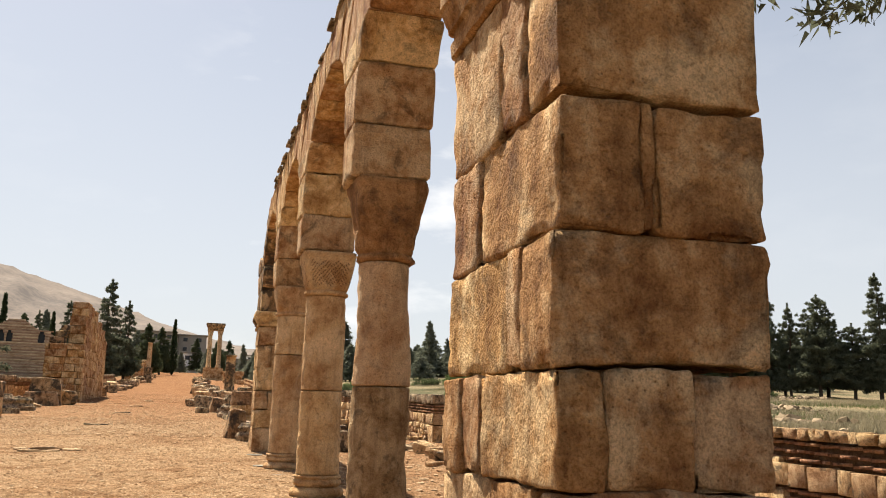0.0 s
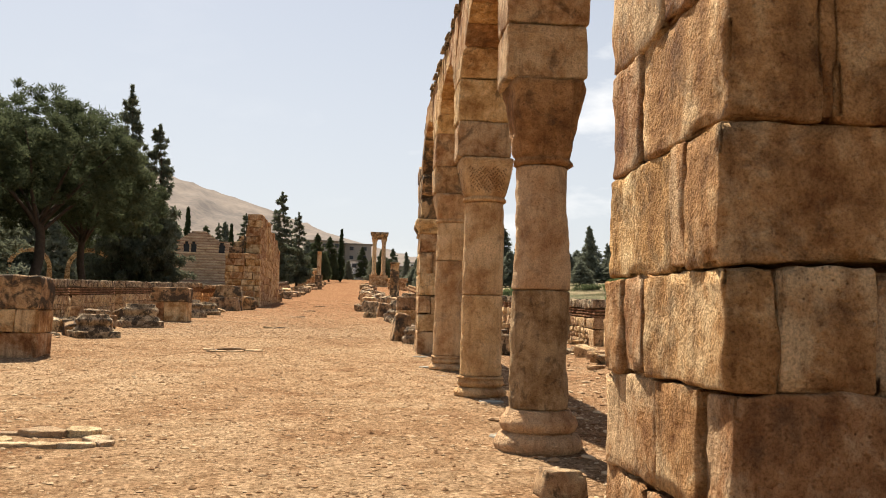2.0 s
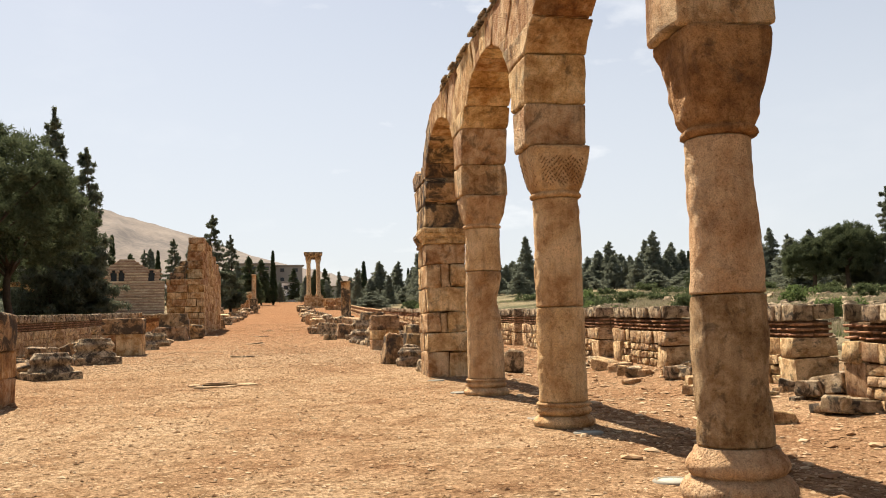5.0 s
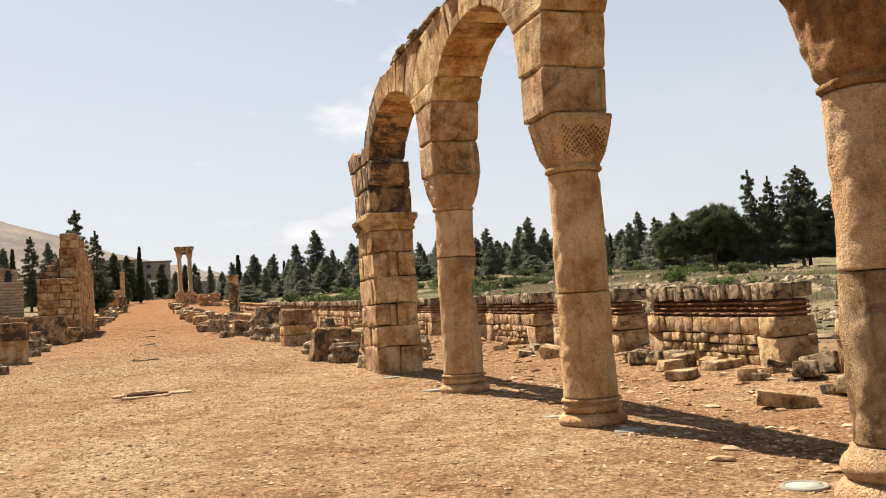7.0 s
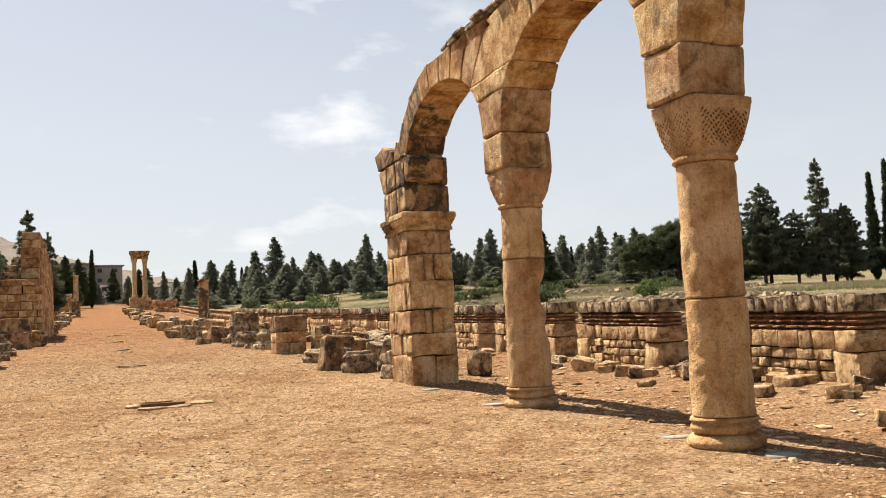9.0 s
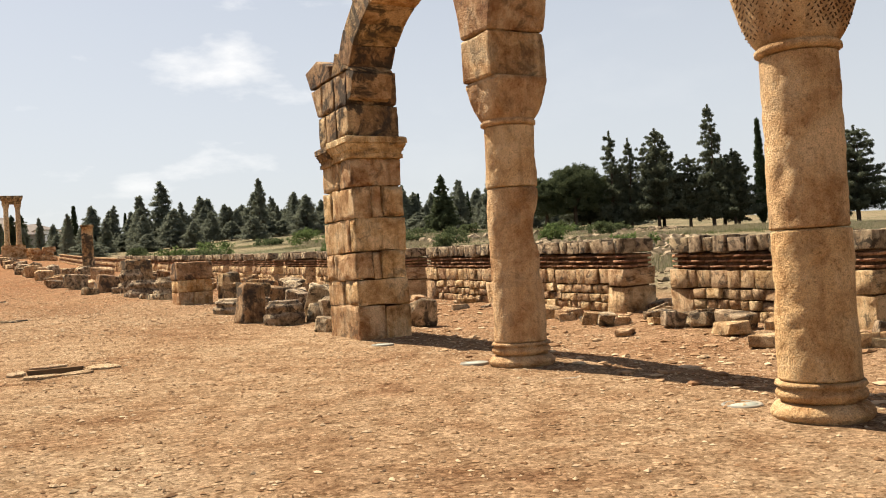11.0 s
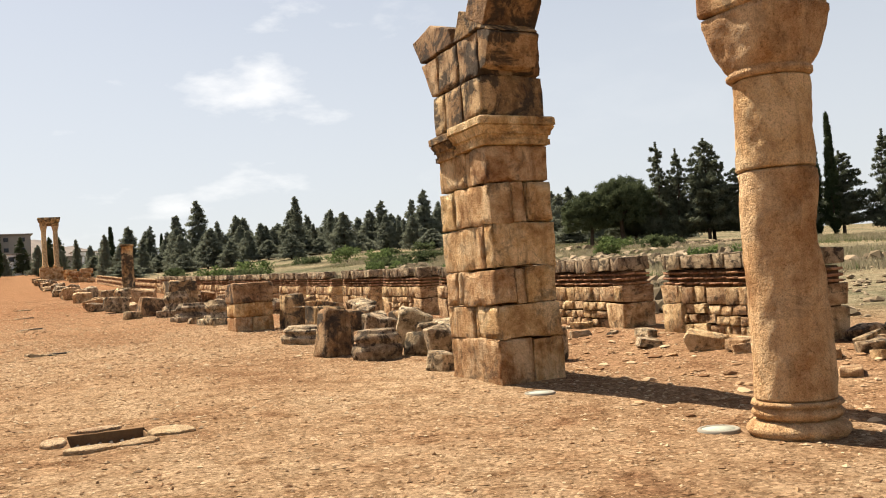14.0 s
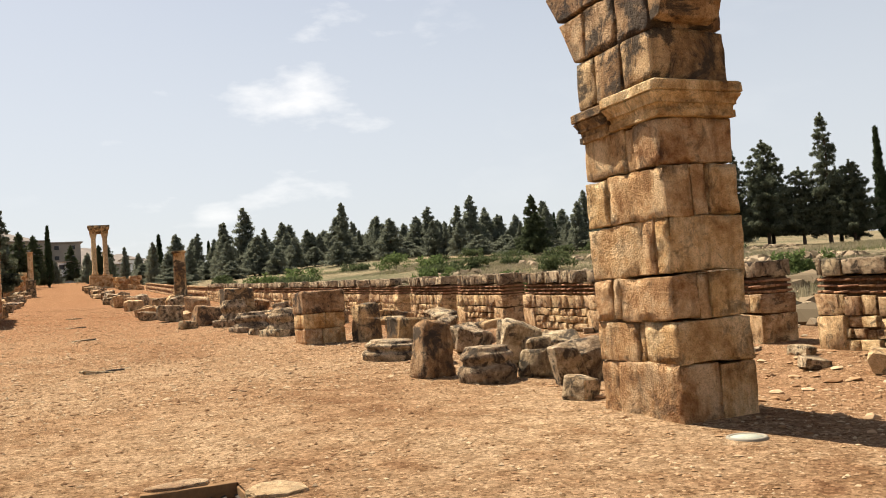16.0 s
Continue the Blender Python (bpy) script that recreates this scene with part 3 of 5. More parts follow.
cornice(pier_b, YB0, 21.4, 3.50, 3.84, M_PALE, "worn moulded cornice of the pier")
cornice(pier_b, 21.5, YB1, 3.48, 3.80, M_DARKSTONE, "crusted end of the cornice")
course(pier_b, YB0 + 0.05, YB1, 3.84, 4.35, [21.15, 21.6], [], M_DARKSTONE, 0.08)
course(pier_b, YB0 + 0.05, 21.75, 4.35, 4.88, [21.2], [], M_DARKSTONE, 0.08)
for poly, mt in (([(21.75, 4.36), (21.98, 4.36), (22.22, 4.85), (21.76, 4.86)], M_PALE), ([(21.3, 4.9), (21.76, 4.89), (22.24, 4.88), (22.46, 5.22), (21.9, 5.32), (21.35, 5.12)], M_DARKSTONE)):
    part("springer", prism("springer", inset(poly, 0.006), PX0, PX1 - 0.05, mt, 0.02, next_seed()), pier_b)

for poly in ([(20.645, 4.40), (20.645, 4.885), (20.42, 4.83), (20.35, 4.78), (20.50, 4.42)], [(20.37, 4.81), (20.645, 4.892), (21.28, 4.892), (21.08, 5.25), (20.71, 5.11)]):
    part("springer", prism("springer", poly, PX0 + 0.01, AX1, M_DARKSTONE, 0.015, next_seed()), pier_b)

# ---- columns ----
CX = 1.48


def shaft(z0, z1, r0, r1, seed, n, amp, dents, mat):
    prof = [(r0 - 0.015, z0), (r0, z0 + 0.012)]
    prof += [(r0 + (r1 - r0) * i / n, z0 + 0.02 + (z1 - z0 - 0.04) * i / n) for i in range(n + 1)]
    prof += [(r1, z1 - 0.012), (r1 - 0.015, z1)]
    return lathe("drum", prof, mat, 72, amp, seed, dents, 0.012)


def torus_base(z0, z1, r, r_top, seed):
    h = z1 - z0
    prof = [(r, z0 - 0.3), (r, z0)]
    prof += [(r - 0.03 + 0.05 * math.sin(math.pi * i / 8), z0 + h * 0.46 * i / 8) for i in range(9)]
    prof += [(r - 0.085, z0 + h * 0.49), (r - 0.085, z0 + h * 0.53)]
    prof += [(r - 0.06 + 0.035 * math.sin(math.pi * i / 8), z0 + h * (0.52 + 0.33 * i / 8)) for i in range(9)]
    prof += [(r_top + 0.015, z0 + h * 0.9), (r_top, z1)]
    return lathe("base", prof, M_COLUMN, 56, 0.012, seed)


def drill_leaves(parent, r, w_top, h, rows_, cols):
    """The pierced zigzag foliage cut into a capital, its shaded holes painted as dark chips."""
    vs, fs = [], []
    for side in range(4):
        m = Matrix.Rotation(side * math.pi / 2, 4, "Z")
        for row in range(rows_):
            for c in range(cols):
                f = 0.14 + 0.7 * (row + 0.5) / rows_ + 0.05 * (abs(c % 6 - 3) - 1.5)
                f = max(0.05, min(0.97, f))
                hx = r + 0.01 + (w_top - r) * f ** 0.8
                n = 2.2 + 6 * f
                u = ((c + 0.5) / cols * 2 - 1) * hx * 0.74
                out = hx * (1 - (abs(u) / hx) ** n) ** (1 / n) + 0.001
                z = 0.08 + (h - 0.15) * f
                sl = 0.7 if (c % 6) < 3 else -0.7
                k = len(vs)
                for d in (0.0, 0.05):
                    for a, b in ((-0.006, -0.013), (0.006, -0.01), (0.005, 0.013), (-0.005, 0.01)):
                        vs.append(tuple(m @ Vector((u + a + sl * b, -out + d, z + b))))
                fs += [(k, k + 1, k + 2, k + 3), (k, k + 4, k + 5, k + 1), (k + 1, k + 5, k + 6, k + 2), (k + 2, k + 6, k + 7, k + 3), (k + 3, k + 7, k + 4, k)]
    ob = part("drilled_leaf_ornament", mesh_of("ornament", vs, fs, M_DRILL_SHADE, False), parent, None, "zigzag leaf ornament, its drill-hole shade as dark chips")
    return tagged(ob, kind="stuff")


def column(cy, cx, base, base_r, joints, radii, cap, cap_w, seed, label, drilled=False, dents=(), lean=0.0, cap_mat=None, carve=0.014, drums=(None, None)):
    col = thing("column", pose(cx, cy, 0, 0, lean, 0), label, "column", "columns of the arcade")
    part("base", torus_base(base[0], base[1], base_r, radii[0] + 0.02, seed), col)
    zs = [base[1], *joints, cap[0]]
    for i, (a, b) in enumerate(zip(zs, zs[1:])):
        part("drum", shaft(a + 0.004, b - 0.004, radii[i], radii[i + 1], seed + i, 34, 0.014, dents, drums[i] or M_COLUMN), col)
    h, r = cap[1] - cap[0], radii[-1]
    lv = [(r + 0.005, r + 0.005, 2, 0), (r + 0.035, r + 0.035, 2, 0.02), (r + 0.035, r + 0.035, 2, 0.05), (r + 0.005, r + 0.005, 2.1, 0.075)]
    for i in range(19):
        f = i / 18
        e = f ** 0.8
        lv.append((r + 0.01 + (cap_w - r) * e, r + 0.01 + (cap_w * 0.96 - r) * e, 2.2 + 6 * f, 0.08 + (h - 0.15) * f))
    lv += [(cap_w + 0.012, cap_w, 9, h - 0.055), (cap_w + 0.012, cap_w, 9, h - 0.006), (cap_w, cap_w - 0.01, 9, h)]
    me = loft("capital", lv, cap_mat or M_COLUMN, 88, carve, seed + 9)
    cap_ob = part("capital", me, col, Matrix.Translation((0, 0, cap[0])), "carved and worn tapering capital")
    if drilled:
        drill_leaves(cap_ob, r, cap_w, h, 5, 18)
    return col


M_PITTED = stone_mat("pitted_column_limestone", (0.60, 0.42, 0.235), (0.44, 0.28, 0.135), (0.26, 0.145, 0.065), 0.5, 0.5, 1.0, 2.4, 0.53)
column(8.34, 1.645, (0.24, 0.66), 0.40, [1.78], [0.285, 0.28, 0.255], (2.97, 3.77), 0.345, 31, "stout limestone column with a thick moulded base and foliage capital", False, ((-0.5, 2.6, 0.35, 0.018), (2.6, 2.2, 0.3, 0.02), (-0.3, 1.1, 0.2, 0.03)), cap_mat=M_CAPITAL, carve=0.035, drums=(M_PITTED, M_COLUMN))
column(12.61, 1.638, (0.38, 0.69), 0.36, [1.84], [0.30, 0.295, 0.285], (3.18, 3.80), 0.37, 47, "pale smooth limestone column with a drilled leaf capital", True, carve=0.006)
column(16.66, 1.547, (0.51, 0.80), 0.365, [2.59], [0.31, 0.30, 0.29], (3.31, 3.85), 0.36, 59, "limestone column with gouged shaft and feathered capital", False, ((-0.45, 2.1, 0.2, 0.16), (-0.5, 1.6, 0.11, 0.1)), 0.3)


# ---- arches over the columns ----
BX0, BX1 = 1.25, 1.99                       # its faces where it meets the first column
arcade = thing("arcade", pose(0, 8, 0) @ pose(0, 0, 0, 0, 0, 0.37) @ pose(0, -8, 0), "row of ochre limestone arches with a broken tiled top", "arcade")
TOP, ZC, RISE, HALF = 6.16, 4.45, 1.27, 0.32
supports = [(YA1 - HALF, 3.78), (8.32, 3.77), (12.61, 3.80), (16.67, 3.85), (20.92, 4.88)]


def arch_y(yc, a, z):
    return a * math.sqrt(max(0.0, 1 - (max(0.0, z - ZC) / RISE) ** 2))


spans = [((s0 + s1) / 2, (s1 - s0) / 2 - HALF) for (s0, _), (s1, _) in zip(supports, supports[1:])]
T0 = 40
for i in (1, 2, 3):
    cy, z0 = supports[i]
    (yl, al), (yr, ar) = spans[i - 1], spans[i]
    z_end = ZC + RISE * math.sin(radians(T0))
    zs = [z0 + 0.004, z0 + 0.53, z0 + 1.12, z_end]
    for a, b in zip(zs, zs[1:]):
        left = [(yl + arch_y(yl, al, a), a), (yl + arch_y(yl, al, b), b)]
        right = [(yr - arch_y(yr, ar, b), b), (yr - arch_y(yr, ar, a), a)]
        part("springer", prism("springer", inset([left[0], right[1], right[0], left[1]], 0.005), BX0 - 0.02, BX1 + 0.02, M_PALE, 0.036, next_seed(), 0.026), arcade)
    pl = (yl + al * math.cos(radians(T0)), z_end)
    pr = (yr - ar * math.cos(radians(T0)), z_end)
    part("spandrel_stone", prism("spandrel_stone", inset([pl, pr, (cy + 0.12, TOP - 0.16), (cy - 0.12, TOP - 0.16)], 0.006), BX0 + 0.01, BX1 - 0.02, M_ASHLAR, 0.02, next_seed()), arcade)
for k, (yc, a) in enumerate(spans):
    n = 7 if k < 3 else 8
    hi = 180 - T0 if k else 158
    lo = T0 if k < 3 else 20
    for i in range(n):
        t0, t1 = (radians(lo + (hi - lo) * (i + d) / n) for d in (0, 1))
        pts = []
        for t in (t0, t1):
            y, z = yc + a * math.cos(t), ZC + RISE * math.sin(t)
            d = Vector((math.cos(t) / a, math.sin(t) / RISE)).normalized()
            bare = k == 3 and math.cos((t0 + t1) / 2) > 0.1
            reach = 0.50 if bare else (TOP - z) / max(0.2, d.y)
            if not bare:
                lim = abs((supports[k + 1 if d.x > 0 else k][0]) - y)
                reach = min(reach, lim / max(1e-3, abs(d.x)))
            pts.append(((y, z), (y + d.x * reach, z + d.y * reach)))
        poly = [pts[0][0], pts[0][1], pts[1][1], pts[1][0]]
        jx = random.uniform(-0.012, 0.012)
        part("voussoir", prism("voussoir", inset(poly, 0.005), BX0 + jx, BX1 + jx, M_DARKSTONE if k == 3 and i < 3 else M_ASHLAR, 0.018, next_seed()), arcade)

slabs = [stone("slab", (0.76, 0.34, 0.05), M_COPING, r=0.012, amp=0.012, seed=200 + i, step=0.2) for i in range(4)]
rnd = random.Random(5)
y = 5.0
while y < 18.6:
    for lay in range(2):
        if lay == 0 or rnd.random() < 0.75:
            part("slab", slabs[rnd.randrange(4)], arcade, pose((BX0 + BX1) / 2 + rnd.uniform(-0.05, 0.05), y + 0.1 * lay, TOP + 0.03 + 0.06 * lay, rnd.uniform(-2, 2), rnd.uniform(-2, 2), rnd.uniform(-6, 6)))
    y += 0.36


# ---- portico walls of stone and brick bands ----
def cheap_lib(name, size, mat, n, seed, r, amp, step=9.0):
    lib = []
    for i in range(n):
        v, f = stone_data(*size, r=r, amp=amp, seed=seed + i, step=step, warp=amp * 1.2)
        lib.append(mesh_of(name, v, f, mat))
    return lib


LIB = {
    "rubble": (cheap_lib("rubble_stone", (0.3, 0.3, 0.24), M_RUBBLE, 6, 300, 0.02, 0.032), (0.3, 0.3, 0.24)),
    "ashlar": (cheap_lib("wall_stone", (0.3, 0.4, 0.3), M_RUBBLE, 6, 320, 0.012, 0.02), (0.3, 0.4, 0.3)),
    "brick": (cheap_lib("brick", (0.26, 0.3, 0.05), M_BRICK, 5, 340, 0.01, 0.012, 99.0), (0.26, 0.3, 0.05)),
    "coping": (cheap_lib("coping_stone", (0.4, 0.36, 0.27), M_COPING, 6, 360, 0.013, 0.024), (0.4, 0.36, 0.27)),
    "jamb": (cheap_lib("jamb_stone", (0.6, 0.6, 0.5), M_RUBBLE, 4, 380, 0.022, 0.035), (0.6, 0.6, 0.5)),
}


def lay(parent, kind, x, y, z, sx, sy, sz, rnd, tilt=2.0):
    lib, base = LIB[kind]
    ob = part(LIB[kind][0][0].name.split(".")[0], lib[rnd.randrange(len(lib))], parent)
    flip = 180 if rnd.random() < 0.5 else 0
    ob.matrix_basis = pose(x, y, z, rnd.uniform(-tilt, tilt), rnd.uniform(-tilt, tilt), flip + rnd.uniform(-tilt, tilt)) @ Matrix.Diagonal((sx / base[0], sy / base[1], sz / base[2], 1))


BANDS = [("rubble", 0.0, 0.18), ("rubble", 0.18, 0.34), ("rubble", 0.34, 0.52), ("ashlar", 0.52, 0.82), ("brick", 0.845, 0.905), ("brick", 0.935, 0.995), ("brick", 1.025, 1.085), ("coping", 1.11, 1.38)]
STRIPED = [("ashlar", 0.0, 0.26), ("brick", 0.27, 0.335), ("brick", 0.36, 0.425), ("brick", 0.45, 0.515), ("ashlar", 0.52, 0.80), ("brick", 0.81, 0.875), ("brick", 0.90, 0.965), ("brick", 0.99, 1.055), ("rubble", 1.06, 1.2)]


def wall_segment(name, face, y0, y1, side, bands, seed, fine=True, thick=0.75, ragged=0.06):
    """A length of wall; face: x of its street side, side: the way that it faces."""
    rnd = random.Random(seed)
    ymid = (y0 + y1) / 2
    g0 = gz(face, ymid)
    wall = thing(name, Matrix.Translation((face, ymid, g0)), "low ruined portico wall of rubble, ashlar and brick bands", "wall", "", "structure")
    hl = (y1 - y0) / 2
    slope = math.degrees(math.atan((gz(face, y1) - gz(face, y0)) / (y1 - y0)))
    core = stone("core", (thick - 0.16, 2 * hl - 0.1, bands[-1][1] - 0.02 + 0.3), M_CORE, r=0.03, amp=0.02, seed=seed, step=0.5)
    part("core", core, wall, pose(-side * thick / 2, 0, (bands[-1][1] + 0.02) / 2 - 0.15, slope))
    tilt = math.tan(radians(slope))
    for kind, z0, z1 in bands:
        for both in ((0, 1) if kind in ("coping", "brick") and fine else (0,)):
            y = -hl + (0.0 if kind in ("coping", "brick") else 0.5 if z0 < 0.5 else 0.0)
            end = hl - (0.0 if kind in ("coping", "brick") else 0.5 if z0 < 0.5 else 0.0)
            while y < end - 0.05:
                base = LIB[kind][1]
                l = min(base[1] * rnd.uniform(0.5, 1.2) * (1 if fine else 1.9), end - y)
                if end - y - l < 0.1:
                    l = end - y
                depth = base[0] * rnd.uniform(0.9, 1.1)
                proud = rnd.uniform(-0.02, 0.025) - (0.03 if kind == "brick" else 0)
                x = -side * (depth / 2 - proud) if not both else -side * (thick - depth / 2 + proud)
                if not (kind == "coping" and rnd.random() < ragged):
                    lay(wall, kind, x, y + l / 2, (z0 + z1) / 2 + (y + l / 2) * tilt, depth, l - 0.022, (z1 - z0) - 0.022 + (rnd.uniform(-0.03, 0.03) if kind == "coping" else 0), rnd)
                y += l
    # end blocks of the door jambs, through the wall's whole thickness
    for e in (-1, 1):
        for z0, z1 in ((-0.05, 0.5), (0.5, 0.84)):
            d = 0.5 if z0 < 0.3 else 0.42
            lay(wall, "jamb", -side * thick / 2, e * (hl - d / 2 + 0.01), (z0 + z1) / 2 + e * hl * tilt, thick + 0.02, d, z1 - z0 - 0.02, rnd, 1)
        for kind, z0, z1 in bands:
            if kind == "brick":
                for k in range(2):
                    lay(wall, kind, -side * (0.2 + 0.34 * k), e * (hl - 0.13), (z0 + z1) / 2 + e * hl * tilt, 0.32, 0.28, z1 - z0 - 0.01, rnd)
    return wall


XE = 6.62
wall_segment("wall_east_1", XE, 4.2, 9.6, -1, STRIPED, 11)
wall_segment("wall_east_2", XE, 10.8, 14.4, -1, BANDS, 12)
DOORS = [(14.4, 15.7), (19.6, 20.9), (24.2, 25.4), (29.0, 30.2), (33.6, 34.8), (37.7, 38.8), (41.6, 42.8), (45.9, 47.0), (50.0, 51.2), (55.0, 56.2), (59.2, 60.3), (64, 65.2), (69, 70.2), (74, 75.2)]
for i, (a, b) in enumerate(zip(DOORS, DOORS[1:])):
    wall_segment(f"wall_east_{i + 3}", XE, a[1], b[0], -1, BANDS, 20 + i, b[0] < 45)
wall_segment("wall_east_20", XE, 75.2, 88, -1, BANDS, 51, False)
wall_segment("wall_east_21", XE, 89, 112, -1, STRIPED, 52, False)
wall_segment("wall_east_22", XE, 113, 150, -1, STRIPED, 53, False)
LEFT = [(12.0, 17.0), (18.2, 24.2), (25.4, 30.0), (31.2, 36.2), (37.4, 42.5), (43.7, 49), (50.2, 56), (57.2, 64)]
XW = -11.9
WEST_BANDS = [(kind, z0 * 1.13, z1 * 1.13) for kind, z0, z1 in BANDS]
for i, (a, b) in enumerate(LEFT):
    wall_segment(f"wall_west_{i + 1}", XW, a, b, 1, WEST_BANDS, 70 + i, i < 5)
wall_segment("wall_west_20", XW - 0.4, 66, 95, 1, BANDS, 81, False)
wall_segment("wall_west_21", XW - 0.8, 96, 140, 1, BANDS, 82, False)

# ---- loose stones, drums and bases along the street ----


def angular_stone(name, size, mat, seed):
    """A broken stone: the hull of a few knocked corners, its edges worn."""
    rnd = random.Random(seed * 13 + 5)
    bm = bmesh.new()
    for k in range(8):
        c = [(1 if k >> i & 1 else -1) * rnd.uniform(0.62, 1.0) for i in range(3)]
        bm.verts.new([a * b / 2 for a, b in zip(c, size)])
    for k in range(9):
        d = Vector((rnd.gauss(0, 1), rnd.gauss(0, 1), rnd.gauss(0, 1))).normalized()
        m = max(abs(v) for v in d)
        bm.verts.new([v / m * rnd.uniform(0.8, 0.98) * b / 2 for v, b in zip(d, size)])
    bmesh.ops.convex_hull(bm, input=bm.verts[:])
    bmesh.ops.delete(bm, geom=[v for v in bm.verts if not v.link_faces], context="VERTS")
    bmesh.ops.dissolve_limit(bm, angle_limit=radians(9), verts=bm.verts[:], edges=bm.edges[:])
    bmesh.ops.bevel(bm, geom=bm.edges[:], offset=0.05 * min(size), segments=1, affect="EDGES", profile=0.5)
    bmesh.ops.triangulate(bm, faces=[f for f in bm.faces if len(f.verts) > 4])
    if min(size) > 0.3:
        bmesh.ops.subdivide_edges(bm, edges=[e for e in bm.edges if e.calc_length() > 0.22], cuts=1, use_grid_fill=True)
    so = Vector((seed % 53, seed % 31, 0))
    for v in bm.verts:
        v.co += Vector((noise.noise(v.co * 5 + so), noise.noise(v.co * 5 - so), noise.noise(v.co * 5 + so * 2))) * 0.035 * min(size)
    me = bpy.data.meshes.new(name)
    bm.to_mesh(me)
    bm.free()
    me.materials.append(mat)
    return me


def rock(x, y, sx, sy, sz, rz=0.0, tilt=(0, 0), mat=None, r=0.02, amp=0.03, label="grey-crusted fallen limestone block", name="fallen_stone", taper=(0.85, 0.85), sink=0.06, group="fallen stones beside the street"):
    s = next_seed()
    if any(w in label for w in ("fallen", "field stone", "tilted", "rubble", "slab")):
        me = angular_stone(name, (sx * 1.04, sy * 1.04, sz * 1.04), mat or M_ROCK, s)
        return single(name, me, pose(x, y, gz(x, y) + sz / 2 - sink, tilt[0], tilt[1], rz), label, "stone block", group)
    me = stone(name, (sx, sy, sz), mat or M_ROCK, r=min(r, 0.3 * min(sx, sy, sz)), amp=amp * min(1, min(sx, sy, sz) * 2), seed=s, step=0.16, warp=0.11 * min(sx, sy, sz), taper=taper, chips=0.25)
    return single(name, me, pose(x, y, gz(x, y) + sz / 2 - sink, tilt[0], tilt[1], rz), label, "stone block", group)


def drum_base(x, y, r, h, seed, label="weathered moulded column base lying in place", square=False, lean=(0, 0)):
    base = thing("column_base", pose(x, y, gz(x, y), lean[0], lean[1], seed * 31 % 40), label, "column base", "column bases along the street")
    if square:
        part("plinth", stone("plinth", (2.2 * r, 2.2 * r, 0.3 * h), M_ROCK, r=0.03, amp=0.025, seed=seed, step=0.15), base, Matrix.Translation((0, 0, 0.12 * h)))
    prof = [(r, -0.1), (r * 1.02, 0.1 * h), (r * 1.06, 0.24 * h), (r * 1.0, 0.40 * h), (r * 0.86, 0.46 * h), (r * 0.84, 0.56 * h), (r * 0.93, 0.62 * h), (r * 0.95, 0.74 * h), (r * 0.86, 0.84 * h), (r * 0.78, 0.88 * h), (r * 0.77, h - 0.02), (r * 0.74, h)]
    part("moulding", lathe("moulding", prof, M_ROCK, 36, 0.014, seed), base)
    return base


def pedestal(x, y, w, h, rz, seed, courses=2, label="square pedestal of ochre ashlar with a dark crusted top block"):
    ped = thing("pedestal", pose(x, y, gz(x, y), 0, 0, rz), label, "pedestal", "pedestals along the street")
    cap = 0.42 * h
    z = -0.08
    hh = (h - cap) / courses
    for i in range(courses):
        t = z + hh + (0.08 if i == 0 else 0)
        rnd = random.Random(seed + i)
        cut = rnd.uniform(-0.2, 0.25) * w
        for a, b in ((-w / 2, cut), (cut, w / 2)):
            s = next_seed()
            part("block", stone("block", (b - a - 0.006, w, t - z - 0.006), M_ASHLAR, r=0.03, amp=0.018, seed=s, step=0.12, chips=0.05), ped, Matrix.Translation(((a + b) / 2, 0, (t + z) / 2)))
        z = t
    part("cap_block", stone("cap_block", (w * 1.03, w * 1.03, cap), M_DARKSTONE, r=0.05, amp=0.03, seed=seed + 7, step=0.12, chips=0.05), ped, Matrix.Translation((0, 0, z + cap / 2)))
    return ped


# east side, beyond the second pier
pedestal(1.62, 34.75, 1.0, 1.25, 0, 400, 2, "square ashlar pedestal stump with a grey crusted top")
rock(1.0, 26.2, 0.52, 0.55, 0.86, 12, (0, 4), M_DARKSTONE, 0.09, 0.06, "rounded upright stump of a crusted limestone block", taper=(0.8, 0.8))
drum_base(1.4, 25.15, 0.40, 0.46, 5)
drum_base(1.5, 29.4, 0.52, 0.34, 8, lean=(3, 2))
rock(2.55, 34.0, 0.55, 0.6, 0.95, 5, (0, 0), M_DARKSTONE, label="upright squared grey limestone post")
rock(1.42, 22.75, 0.42, 0.36, 0.32, 30, (5, 10), M_ROCK, 0.1, 0.06, "small rounded grey field stone")
rock(2.25, 23.2, 0.34, 0.28, 0.78, 20, (-14, 6), M_ROCK, label="leaning upright limestone slab")
rock(1.95, 23.9, 0.4, 0.3, 0.6, -10, (10, -12), M_ROCK, label="leaning pale limestone slab")
rock(2.1, 25.0, 0.5, 0.45, 0.42, 35, (0, 14), M_ROCK)
rock(2.7, 26.6, 0.7, 0.6, 0.8, -25, (8, 14), M_ROCK, label="large tilted pale limestone block")
rock(3.1, 25.3, 0.75, 0.6, 0.5, 50, (-8, 6), M_ROCK)
rock(2.2, 30.2, 0.8, 0.7, 0.75, 8, (0, 3), M_DARKSTONE)
rock(3.0, 29.0, 0.7, 0.6, 0.6, 40, (10, 5), M_ROCK)
rock(1.75, 27.9, 0.55, 0.5, 0.5, 70, (0, 12), M_ROCK)
rock(3.3, 32.0, 1.0, 0.7, 0.6, 15, (0, 4), M_DARKSTONE)
drum_base(1.7, 38.6, 0.55, 0.75, 12, "two stacked weathered column base mouldings", True)
